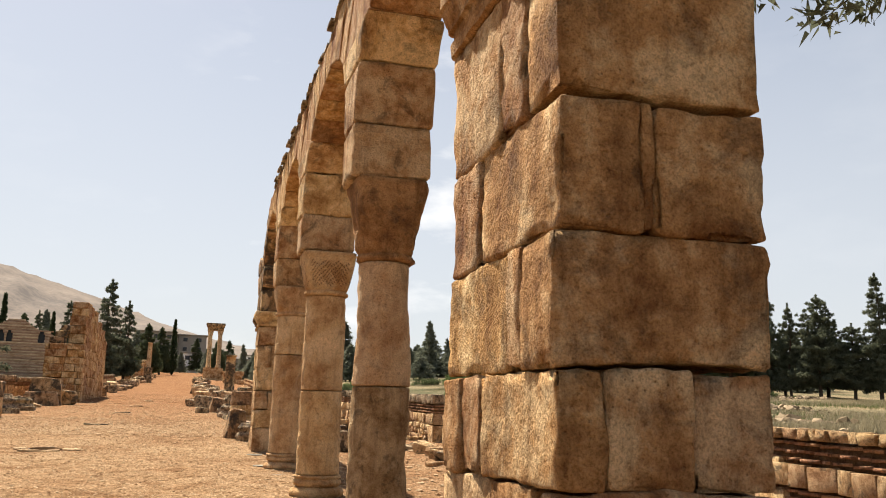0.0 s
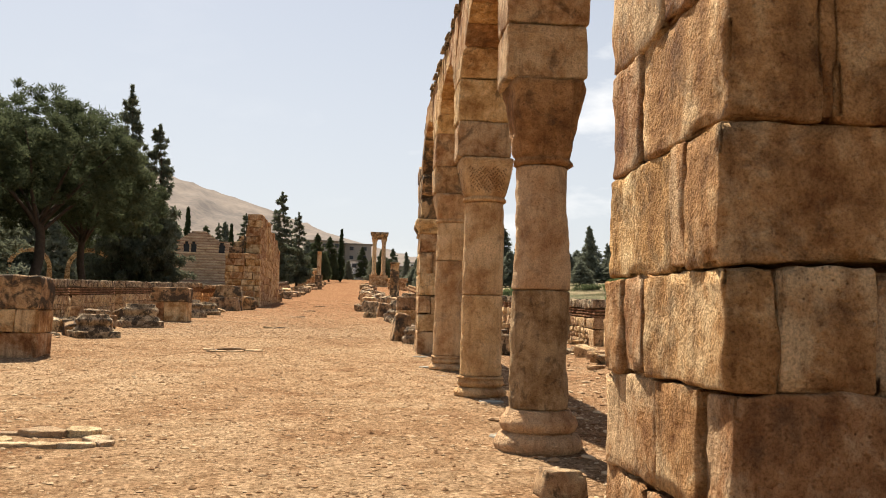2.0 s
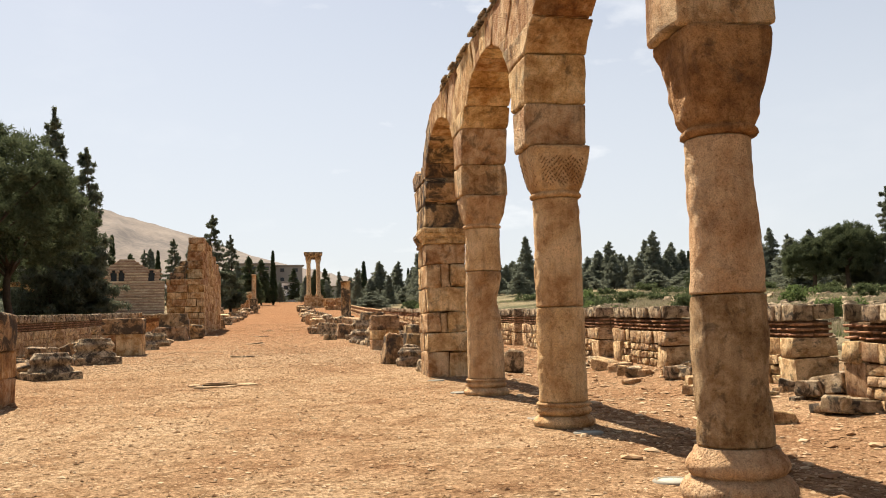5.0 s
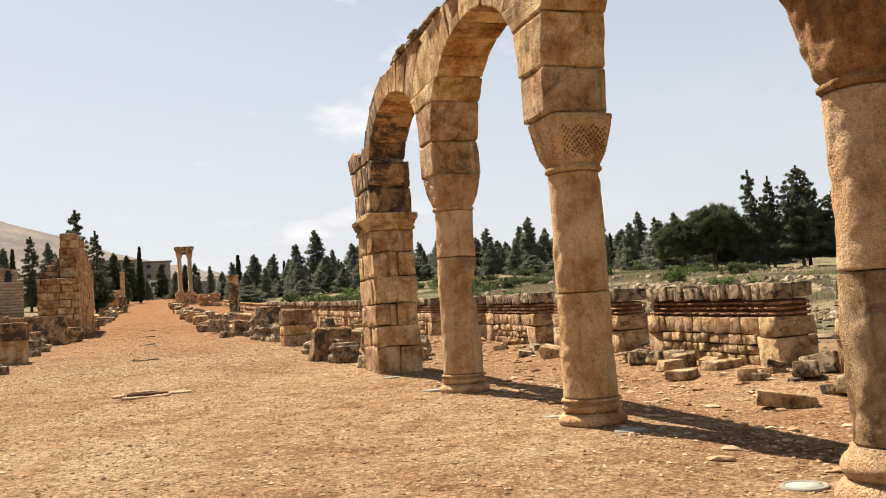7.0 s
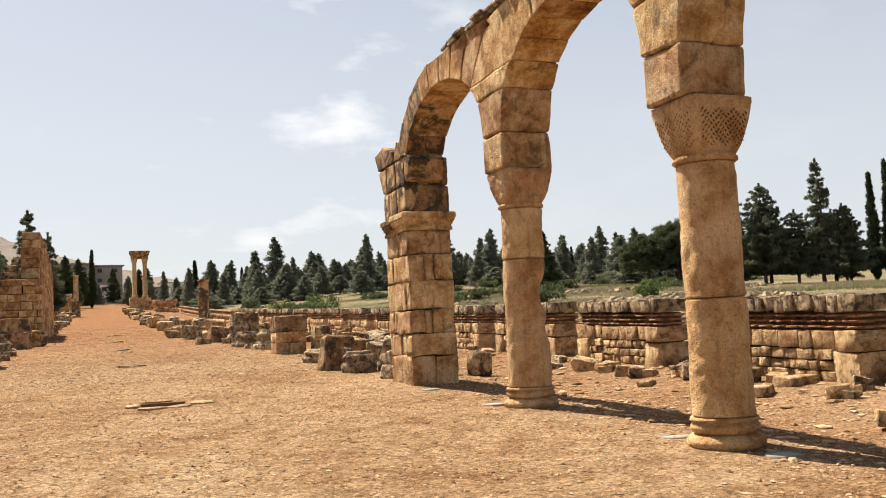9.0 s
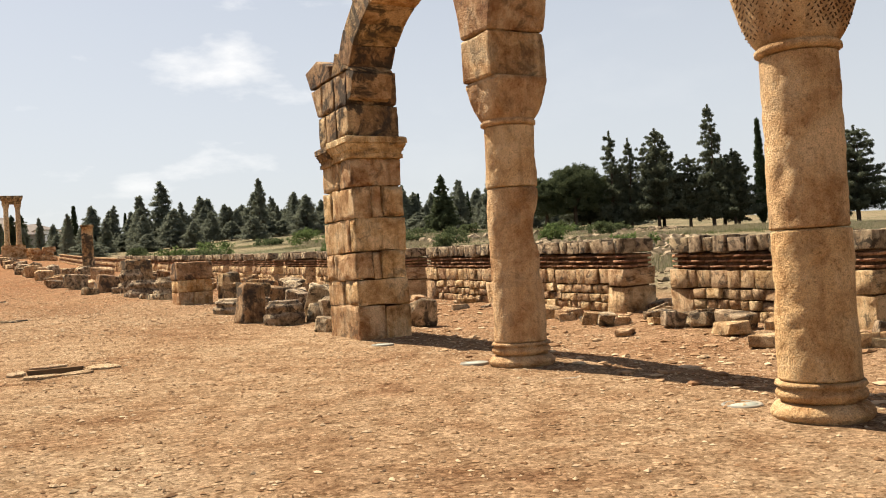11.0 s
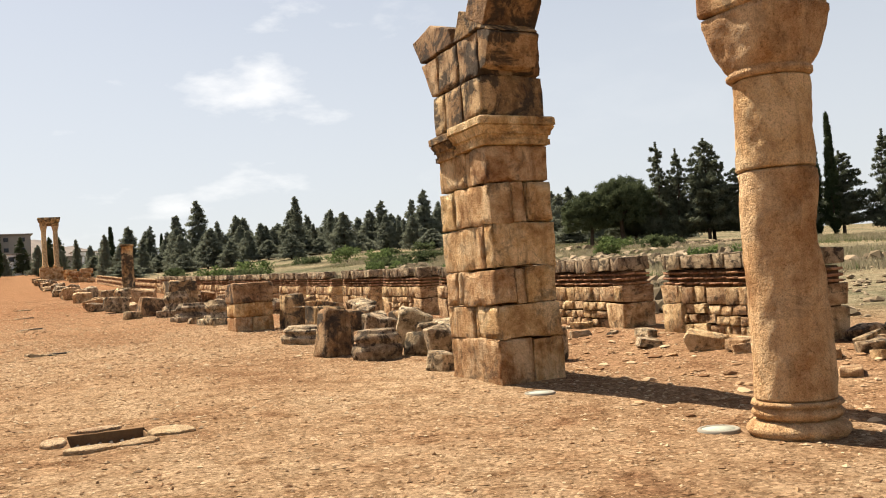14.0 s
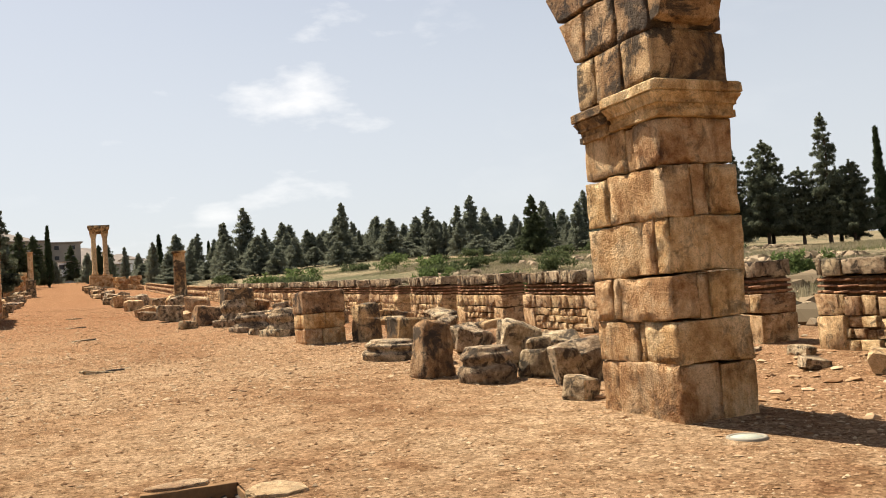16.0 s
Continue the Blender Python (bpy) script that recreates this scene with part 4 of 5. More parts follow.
drum_base(1.4, 42.2, 0.55, 0.6, 13, square=True)
rock(1.5, 40.3, 1.1, 0.6, 0.25, 10, (0, 2), M_ROCK, label="flat grey limestone slab on the ground")
drum_base(1.55, 46.2, 0.5, 0.95, 14, "tall stack of weathered column base drums", True)
rock(1.2, 49.0, 1.5, 1.1, 0.75, 5, (0, 2), M_DARKSTONE, label="broad dark crusted ashlar block")
rock(2.6, 51.5, 1.4, 1.2, 1.35, 0, (0, 0), M_DARKSTONE, label="tall dark crusted ashlar block")
rock(0.1, 47.5, 0.7, 0.5, 0.35, 20, (0, 5))
rock(0.2, 54.5, 1.3, 0.9, 0.8, 12, (0, 4))
rock(-0.5, 58.0, 0.9, 0.7, 0.5, 40, (5, 4))
rng = random.Random(77)
for i in range(44):
    yy = 23.5 + i * 0.95
    rock(rng.uniform(2.5, 4.0 if yy < 31 else 5.4), yy, rng.uniform(0.4, 0.95), rng.uniform(0.35, 0.8), rng.uniform(0.25, 0.7), rng.uniform(0, 180), (rng.uniform(-18, 18), rng.uniform(-18, 18)), rng.choice((M_ROCK, M_DARKSTONE)))
for i in range(70):
    yy = 56 + i * 1.75
    xx = 1.0 - 0.012 * (yy - 40)
    rock(xx + rng.uniform(-0.8, 1.4), yy, rng.uniform(0.7, 1.5), rng.uniform(0.6, 1.3), rng.uniform(0.4, 1.1), rng.uniform(0, 90), (rng.uniform(-8, 8), rng.uniform(-8, 8)), rng.choice((M_ROCK, M_DARKSTONE, M_RUBBLE)))


def small_column(x, y, h, r, seed, label, mat=M_COLUMN, ped_h=0.9):
    col = thing("broken_column", pose(x, y, gz(x, y), 0, 0, 0), label, "column", "columns farther up the street")
    part("pedestal", stone("pedestal", (r * 3.2, r * 3.2, ped_h + 0.2), M_DARKSTONE, r=0.04, amp=0.03, seed=seed, step=0.2), col, Matrix.Translation((0, 0, ped_h / 2 - 0.1)))
    part("shaft", lathe("shaft", [(r, ped_h)] + [(r * (1 - 0.015 * i), ped_h + (h - ped_h) * i / 6) for i in range(7)] + [(r * 1.1, h), (r * 1.1, h + 0.12)], mat, 24, 0.02, seed), col)
    return col


small_column(1.85, 64.6, 3.35, 0.35, 21, "broken column shaft on a block, dark against the field", M_DARKSTONE, 1.0)

# west side
pedestal(-6.88, 18.0, 1.04, 1.55, 4, 420, 2)
drum_base(-7.2, 14.3, 0.55, 0.62, 22, square=True)
drum_base(-7.35, 24.4, 0.50, 0.62, 23, square=True)
drum_base(-7.75, 30.8, 0.62, 0.78, 24, square=True)
pedestal(-7.85, 36.0, 1.35, 1.35, 3, 440, 1, "broad low pedestal of ashlar with a grey top")
drum_base(-8.3, 41.2, 0.75, 0.75, 25, square=True)
drum_base(-8.3, 45.5, 0.7, 0.6, 26, square=True)
rock(-8.35, 52.0, 1.8, 1.0, 0.8, 3, (0, 0), M_DARKSTONE, label="dark crusted long ashlar block")
rock(-8.4, 53.6, 1.7, 0.9, 1.5, 3, (0, 0), M_DARKSTONE, label="two-block-high dark ashlar stack")
rock(-7.4, 55.2, 1.1, 1.0, 0.9, 3, (0, 0), M_DARKSTONE)
for i in range(56):
    yy = 14 + i * 0.85
    rock(rng.uniform(-11.3, -8.0), yy, rng.uniform(0.3, 0.9), rng.uniform(0.3, 0.8), rng.uniform(0.2, 0.6), rng.uniform(0, 180), (rng.uniform(-16, 16), rng.uniform(-16, 16)), rng.choice((M_ROCK, M_DARKSTONE)))
for i in range(74):
    yy = 66 + i * 1.7
    xx = -8.3 - 0.012 * (yy - 40)
    rock(xx + rng.uniform(-1.4, 0.7), yy, rng.uniform(0.7, 1.6), rng.uniform(0.6, 1.3), rng.uniform(0.4, 1.1), rng.uniform(0, 90), (rng.uniform(-8, 8), rng.uniform(-8, 8)), rng.choice((M_ROCK, M_DARKSTONE, M_RUBBLE)))
small_column(-8.6, 150, 6.3, 0.38, 27, "lone pale column standing on a stone pedestal", ped_h=2.4)

M_SLAB = stone_mat("pale_broken_slab", (0.70, 0.53, 0.33), (0.55, 0.385, 0.22), (0.36, 0.23, 0.12), 0.2, 0.25, 0.9, 1.6)
# paving slabs set in the earth near the start
def paving_slab(x, y, w, d, rz, lift=0.03, tip=0.0):
    s = next_seed()
    rnd = random.Random(s)
    n = rnd.choice((5, 6, 6, 7))
    ang = sorted(2 * math.pi * (i + rnd.uniform(-0.3, 0.3)) / n for i in range(n))
    poly = [(math.sin(a) * d / 2 * rnd.uniform(0.85, 1.2), math.cos(a) * w / 2 * rnd.uniform(0.85, 1.15)) for a in ang]
    me = prism("paving_slab", poly, -0.15, 0.0, M_SLAB, 0.016, s)
    single("paving_slab", me, pose(x, y, gz(x, y) + lift, tip, 0, rz) @ pose(0, 0, 0, 0, -90, 0), "pale broken paving slab bedded in the earth", "paving slab", "paving slabs in the street")


for x, y, w, d, rz, tip in ((-3.2, 8.12, 0.42, 0.2, 5, 0), (-2.82, 8.15, 0.36, 0.22, -8, 3), (-2.48, 8.2, 0.36, 0.26, 10, -3), (-3.42, 8.4, 0.3, 0.24, 20, 4), (-3.38, 8.85, 0.3, 0.26, -14, 0), (-2.38, 8.55, 0.3, 0.24, 30, 8), (-3.0, 8.72, 0.5, 0.16, -4, 14), (-2.62, 8.78, 0.34, 0.2, 6, 12), (-3.62, 8.2, 0.22, 0.18, 40, 0), (-2.25, 8.3, 0.24, 0.2, 12, 0)):
    paving_slab(-2.9 + (x + 2.9) * 0.84, 8.4 + (y - 8.4) * 0.8, w, d, rz + 9 * math.sin(40 * x), 0.075 if tip > 10 else 0.03, tip * 0.6)

rock(1.45, 6.45, 0.36, 0.26, 0.22, 8, (0, 3), M_RUBBLE, 0.03, 0.03, "squared ochre stone on the gravel", sink=0.03)

# fallen stones between arcade and east wall
for x, y, sx, sy, sz, rz, ty in ((4.6, 13.1, 0.85, 0.24, 0.22, -38, 8), (5.6, 12.9, 0.6, 0.5, 0.28, 10, 4), (5.2, 16.3, 0.55, 0.4, 0.2, 30, 0), (5.6, 17.3, 0.6, 0.45, 0.22, 70, 3), (6.0, 18.2, 0.5, 0.4, 0.25, 10, 5), (5.0, 19.0, 0.45, 0.3, 0.12, 40, 0), (6.1, 16.5, 0.7, 0.4, 0.18, 5, 0), (5.7, 21.4, 0.6, 0.4, 0.2, 20, 0)):
    rock(x, y, sx, sy, sz, rz, (0, ty), M_RUBBLE if sz < 0.25 else M_ROCK, 0.04, 0.04, "pale fallen stone on red earth", sink=0.03)
for i in range(46):
    s = rng.uniform(0.12, 0.42)
    rock(rng.uniform(5.3, 6.5), rng.uniform(9, 32), s * rng.uniform(0.9, 1.8), s, s * rng.uniform(0.4, 0.8), rng.uniform(0, 180), (rng.uniform(-12, 12), rng.uniform(-12, 12)), rng.choice((M_ROCK, M_RUBBLE)), 0.04, 0.05, "pale fallen stone at the foot of the wall", sink=0.03)
for i in range(14):
    s = rng.uniform(0.25, 0.5)
    rock(rng.uniform(6.6, 7.6), rng.choice((20.25, 15.0)) + rng.uniform(-0.4, 0.4), s * 1.3, s, s * 0.7, rng.uniform(0, 180), (rng.uniform(-15, 15), rng.uniform(-15, 15)), M_ROCK, 0.05, 0.06, "grey stone of the rubble that blocks the doorway")

# ---- trees ----


def leaf_cloud(name, clumps, mat, leaf, per, seed, squash=0.8, droop=0.0, needle=2.2):
    """Small leaf blades scattered through clumps (x, y, z, radius)."""
    rs = np.random.RandomState(seed)
    c = np.array(clumps, dtype=float)
    cent = np.repeat(c, per, axis=0)
    n = len(cent)
    d = rs.normal(size=(n, 3))
    d /= np.linalg.norm(d, axis=1)[:, None]
    rad = cent[:, 3:4] * rs.uniform(0.35, 1.05, (n, 1))
    p = cent[:, :3] + d * rad * np.array([1, 1, squash])
    a = d + rs.normal(scale=0.6, size=(n, 3))
    a[:, 2] -= droop
    a /= np.linalg.norm(a, axis=1)[:, None]
    b = np.cross(a, rs.normal(size=(n, 3)))
    b /= np.linalg.norm(b, axis=1)[:, None]
    l = leaf * rs.uniform(0.6, 1.4, (n, 1))
    a, b = a * l * needle * 0.5, b * l * 0.5
    verts = np.concatenate([p - a + b, p + a, p - a - b], axis=1).reshape(-1, 3)
    idx = np.arange(n * 3).reshape(-1, 3)
    me = bpy.data.meshes.new(name)
    me.from_pydata(verts.tolist(), [], idx.tolist())
    me.materials.append(mat)
    return me


def limb_mesh(name, limbs, mat=None):
    """Tapered limbs: (start, end, radius at start, radius at end), bent a little."""
    vs, fs = [], []
    for k, (a, b, r0, r1) in enumerate(limbs):
        seg, cuts = (8, 5) if r0 > 0.06 else (3, 1)
        a, b = Vector(a), Vector(b)
        ax = (b - a).normalized()
        u = ax.orthogonal().normalized()
        v = ax.cross(u)
        n0 = len(vs)
        for j in range(cuts + 1):
            f = j / cuts
            c = a.lerp(b, f) + (u * noise.noise(Vector((k, f * 2, 0))) + v * noise.noise(Vector((k, f * 2, 7)))) * (b - a).length * 0.05 * math.sin(math.pi * f)
            r = r0 + (r1 - r0) * f
            for i in range(seg):
                t = 2 * math.pi * i / seg
                vs.append(tuple(c + (u * math.cos(t) + v * math.sin(t)) * r))
        for j in range(cuts):
            for i in range(seg):
                p, q = n0 + j * seg + i, n0 + j * seg + (i + 1) % seg
                fs.append((p, q, q + seg, p + seg))
    return mesh_of(name, vs, fs, mat or M_BARK)


def fir_tree(seed, h, w, mat, label, cat="fir tree", dens=1.0, bare=0.1, gap=0.15, per=46, leaf=0.105, stride=0.42, fat=1.0, rise=0.0, power=0.8):
    rnd = random.Random(seed)
    clumps, limbs = [], [((0, 0, -0.4), (0, 0, h * 0.96), h * 0.016 + 0.05, 0.02)]
    z = h * bare
    while z < h * 0.97:
        f = (z / h - bare) / (1 - bare)
        reach = w * (1 - f) ** power * rnd.uniform(0.75, 1.15) * min(1, 0.8 + 2 * f) + 0.12
        n = max(3, int((5 + 4 * (1 - f)) * dens))
        for i in range(n):
            if rnd.random() < gap:
                continue
            a = rnd.uniform(0, 2 * math.pi)
            r = reach * rnd.uniform(0.7, 1.12) * (1 + 0.3 * noise.noise(Vector((math.cos(a) * 1.5, math.sin(a) * 1.5, z * 0.35 + seed))))
            end = (math.cos(a) * r, math.sin(a) * r, z + r * (rise - 0.12) + rnd.uniform(-0.15, 0.25))
            limbs.append(((0, 0, z), end, 0.035 * (1 - f) + 0.012, 0.006))
            m = max(2, int(r / stride))
            for k in range(1, m + 1):
                t = k / m
                clumps.append((end[0] * t + rnd.uniform(-0.12, 0.12), end[1] * t + rnd.uniform(-0.12, 0.12), z + (end[2] - z) * t + rnd.uniform(-0.06, 0.06), (0.22 + 0.28 * (1 - f) * (1.1 - 0.5 * t)) * fat))
        z += h * rnd.uniform(0.026, 0.04)
    clumps += [(0, 0, h * (0.93 + 0.02 * i), 0.12) for i in range(5)]
    tree = thing("fir_tree", Matrix.Identity(4), label, cat, "conifers round the site")
    part("trunk", limb_mesh("trunk", limbs), tree)
    part("crown", leaf_cloud("crown", clumps, mat, leaf, per, seed, 0.85, 0.25 - rise, 2.8), tree)
    return tree


def cypress_tree(seed, h, w):
    rnd = random.Random(seed)
    clumps = []
    for i in range(int(h * 52)):
        f = rnd.random()
        prof = min(1, f * 7) * (1 - f) ** 0.85 + 0.02
        a, r = rnd.uniform(0, 2 * math.pi), w * prof * math.sqrt(rnd.random())
        clumps.append((math.cos(a) * r, math.sin(a) * r, 0.3 + f * (h - 0.5), 0.22))
    tree = thing("cypress_tree", Matrix.Identity(4), "slender dark green cypress tree standing upright", "cypress tree", "conifers round the site")
    part("trunk", limb_mesh("trunk", [((0, 0, -0.4), (0, 0, h * 0.8), 0.16, 0.03)]), tree)
    part("crown", leaf_cloud("crown", clumps, M_CYPRESS, 0.10, 24, seed, 1.5, -0.6, 2.6), tree)
    return tree


def pine_tree(seed, h, w, low, label):
    """A broad-headed pine: forked stem, rising limbs, domed crown of tufts."""
    rnd = random.Random(seed)
    limbs = [((0, 0, -0.5), (0.1, 0, h * 0.36), 0.36, 0.26)]
    clumps = []
    tips = []
    for i in range(10):
        a = 2 * math.pi * i / 10 + rnd.uniform(-0.25, 0.25)
        r = w * rnd.uniform(0.25, 0.8)
        zz = h * (0.92 - 0.42 * (r / w) ** 2) * rnd.uniform(0.82, 0.97)
        tip = (math.cos(a) * r, math.sin(a) * r, zz)
        s = h * rnd.uniform(0.28, 0.4)
        limbs.append(((0.1, 0, s), tip, 0.13, 0.03))
        tips.append(tip)
    for i in range(640):
        a, q = rnd.uniform(0, 2 * math.pi), math.sqrt(rnd.random())
        lump = 1 + 0.13 * noise.noise(Vector((math.cos(a) * 2, math.sin(a) * 2, seed)))
        r = w * q * lump
        top = h * (1 - 0.30 * q * q) * (0.95 + 0.06 * noise.noise(Vector((math.cos(a) * q * 4, math.sin(a) * q * 4, seed))))
        bot = h * (low + (0.06 + 0.05 * math.sin(5 * a)) * (1 - q))
        zz = bot + (top - bot) * rnd.random() ** 0.6
        clumps.append((math.cos(a) * r, math.sin(a) * r, zz, rnd.uniform(0.4, 0.75)))
    tree = thing("pine_tree", Matrix.Identity(4), label, "pine tree", "conifers round the site")
    part("trunk", limb_mesh("trunk", limbs), tree)
    part("crown", leaf_cloud("crown", clumps, M_PINE, 0.075, 120, seed, 0.75, -0.35, 4.0), tree)
    return tree


def plant(tree, x, y, s=1.0, rz=0.0, sz=None):
    tree.matrix_basis = pose(x, y, gz(x, max(-60, min(y, 700))) - 0.05, 0, 0, rz) @ Matrix.Diagonal((s, s, sz or s, 1))
    return tree


def another(tree, x, y, s=1.0, rz=0.0, sz=None):
    ob = copy_thing(tree, Matrix.Identity(4))
    return plant(ob, x, y, s, rz, sz)


fir_a = fir_tree(1, 12, 2.6, M_FIR, "tall dark fir tree with layered drooping boughs")
fir_b = fir_tree(2, 11, 2.2, M_FIR, "dark fir tree with a ragged pointed crown", dens=0.9, gap=0.25)
cedar = fir_tree(5, 12, 3.9, M_FIR, "broad grey-green cedar with dense rising boughs", "cedar tree", dens=1.5, gap=0.08, bare=0.14, rise=0.22, power=0.62, stride=0.5)
fir_c = fir_tree(3, 9, 2.8, M_PINE, "broad bushy dark green conifer", dens=1.2, gap=0.1)
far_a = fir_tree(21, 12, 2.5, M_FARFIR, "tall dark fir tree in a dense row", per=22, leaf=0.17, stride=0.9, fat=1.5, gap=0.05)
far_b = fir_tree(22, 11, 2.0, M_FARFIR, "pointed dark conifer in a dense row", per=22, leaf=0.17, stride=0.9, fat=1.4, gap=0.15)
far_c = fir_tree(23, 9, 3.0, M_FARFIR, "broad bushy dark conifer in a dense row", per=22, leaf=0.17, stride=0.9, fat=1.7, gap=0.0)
cyp = cypress_tree(4, 10, 0.95)
pine = pine_tree(6, 15.4, 6.4, 0.36, "broad umbrella pine with a dense domed crown")
pine_b = pine_tree(9, 9, 4.6, 0.25, "low spreading pine with a rounded crown")


def at_bearing(b, d, cx=-0.6, cy=1.0):
    return cx - math.sin(radians(b)) * d, cy + math.cos(radians(b)) * d


# grove west of the street
plant(pine, *at_bearing(20.0, 57), 1.0, 20, 0.9)
plant(fir_a, *at_bearing(13.3, 80), 1.1, 0, 1.27)
plant(fir_b, *at_bearing(15.1, 80), 1.3, 40, 1.68)
plant(fir_c, *at_bearing(28.0, 90), 1.25, 10)
plant(far_a, *at_bearing(6.9, 215), 1.2, 10)
plant(far_b, *at_bearing(9.2, 240), 1.3, 50)
plant(far_c, *at_bearing(3.9, 240), 1.2, 90)
plant(cyp, *at_bearing(13.4, 190), 1.4, 0)
plant(pine_b, *at_bearing(29.5, 66), 1.5, 200)
for b, d, s, t in ((25.0, 62, 1.55, fir_b), (24.0, 74, 1.75, fir_a), (28.5, 58, 1.7, fir_b), (32, 50, 1.5, fir_a), (36, 44, 1.4, fir_b), (14.6, 110, 0.8, fir_c), (30, 75, 1.5, fir_c), (40, 60, 1.6, fir_a), (16.0, 125, 1.2, far_c), (17.5, 130, 1.2, far_c), (19, 122, 1.1, far_c), (20.5, 130, 1.3, far_c), (22, 126, 1.2, far_c), (23.5, 120, 1.2, far_c), (25, 124, 1.2, far_c), (26.5, 118, 1.3, far_c), (28.5, 122, 1.3, far_c), (12.2, 170, 1.2, far_c), (13.4, 165, 1.3, far_c), (14.6, 160, 1.2, far_c)):
    another(t, *at_bearing(b, d), s, b * 37 % 360)
for b, d, s in ((17.4, 68, 0.84), (23.2, 66, 0.95), (27, 64, 0.85), (15.6, 84, 0.72)):
    another(pine, *at_bearing(b, d), s, b * 53 % 360)
another(fir_a, -22.2, 46, 1.1, 70, 1.15)
another(cedar, -18.2, 37.4, 0.8, 130, 0.66)
# trees up the street
for b, d, s, t in ((5.6, 150, 1.35, fir_a), (4.5, 155, 1.2, fir_b), (1.75, 230, 1.4, cyp), (8.8, 210, 1.3, cyp), (9.6, 220, 1.2, fir_b), (7.9, 190, 1.2, fir_a), (11.5, 190, 1.5, cyp), (3.3, 210, 1.3, fir_c), (2.5, 230, 1.3, fir_c), (0.4, 290, 1.2, fir_c), (-1.6, 300, 1.2, fir_c), (6.5, 230, 1.4, fir_c), (10.4, 230, 1.4, fir_c), (-0.9, 230, 1.0, fir_c)):
    another(t, *at_bearing(b, d), s, b * 91 % 360)
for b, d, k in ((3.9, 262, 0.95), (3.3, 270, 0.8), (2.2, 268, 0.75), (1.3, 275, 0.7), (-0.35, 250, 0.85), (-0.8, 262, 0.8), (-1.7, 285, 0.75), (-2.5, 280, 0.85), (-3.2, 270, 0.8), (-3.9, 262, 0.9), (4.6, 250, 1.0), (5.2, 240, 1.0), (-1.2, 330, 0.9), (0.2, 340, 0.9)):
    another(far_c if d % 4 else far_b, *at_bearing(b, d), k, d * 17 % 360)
# the long dark row beyond the east field
rng = random.Random(31)
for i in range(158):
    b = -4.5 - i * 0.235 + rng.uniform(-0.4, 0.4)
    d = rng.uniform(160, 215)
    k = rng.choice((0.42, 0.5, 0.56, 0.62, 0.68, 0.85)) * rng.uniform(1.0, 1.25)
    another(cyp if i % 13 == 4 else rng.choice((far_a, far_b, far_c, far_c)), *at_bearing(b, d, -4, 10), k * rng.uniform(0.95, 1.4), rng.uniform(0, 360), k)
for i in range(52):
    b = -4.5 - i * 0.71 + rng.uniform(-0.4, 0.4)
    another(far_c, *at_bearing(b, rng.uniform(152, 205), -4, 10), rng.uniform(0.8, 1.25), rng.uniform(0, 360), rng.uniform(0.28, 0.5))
# nearer trees east of the field
plant(cedar, 81.4, 103, 1.16, 30)
for x, y, k, t, kz in ((72.3, 110.2, 1.0, pine_b, 1.12), (69, 113, 0.85, pine_b, 0.9), (76.5, 107, 1.15, fir_b, 1.26), (78.5, 105.4, 0.95, fir_b, 1.16), (79.5, 108, 1.0, cedar, 0.8), (85, 106, 1.2, cedar, 0.85), (76, 112, 1.0, cedar, 0.75), (92, 101, 1.2, cedar, 0.85), (86.9, 98, 1.2, fir_a, 1.4), (84.6, 100.2, 1.0, cedar, 0.84), (88.9, 96, 0.95, cedar, 0.88), (90.6, 97, 0.9, fir_a, 0.85), (93.8, 95.6, 1.3, cyp, 1.5), (95.1, 94, 1.35, cyp, 1.66), (98, 95, 1.1, cedar, 0.95), (100.5, 90, 1.2, fir_b, 1.25), (104, 88, 1.3, cedar, 1.1), (107, 82, 1.4, fir_a, 1.2), (112, 84, 1.3, fir_b, 1.3), (104, 66, 1.4, fir_a, 1.3), (98, 52, 1.3, fir_b, 1.3), (60, 128, 1.0, fir_c, 1.0)):
    another(t, x, y, k, x * 41 % 360, kz)
# the boughfor i in range(16):
    x = 70 + 44 * i / 16 + rng.uniform(-1, 1)
    another(far_c, x, 186 - x + rng.uniform(-3, 6), rng.uniform(0.5, 0.9), rng.uniform(0, 360), rng.uniform(0.1, 0.22))
# the bough that hangs over the start, on a tree that stands east of the wall
over = fir_tree(12, 13.5, 5.35, M_FIR, "large conifer with a low bough hanging over the ruins", bare=0.485, dens=2.8, gap=0.0, per=40, leaf=0.06, stride=0.3, fat=0.8)
plant(over, 6.6, 3.55, 1.0, 15)


# ---- bushes, grass ----
def bush(x, y, r, h, seed, mat=M_BUSH, label="bright green leafy bush in the field"):
    rnd = random.Random(seed)
    cl = [(rnd.gauss(0, r * 0.45), rnd.gauss(0, r * 0.45), rnd.uniform(0.15, 0.9) * h, 0.28 * r + 0.08) for _ in range(26)]
    ob = thing("bush", Matrix.Translation((x, y, gz(x, y))), label, "bush", "bushes in the fields")
    part("stem", limb_mesh("stem", [((0, 0, -0.1), (rnd.uniform(-r, r) * 0.5, rnd.uniform(-r, r) * 0.5, h * 0.6), 0.03, 0.01) for _ in range(5)]), ob)
    part("leaves", leaf_cloud("leaves", cl, mat, 0.11 + 0.03 * r, 45, seed, 0.8, 0, 1.6), ob)


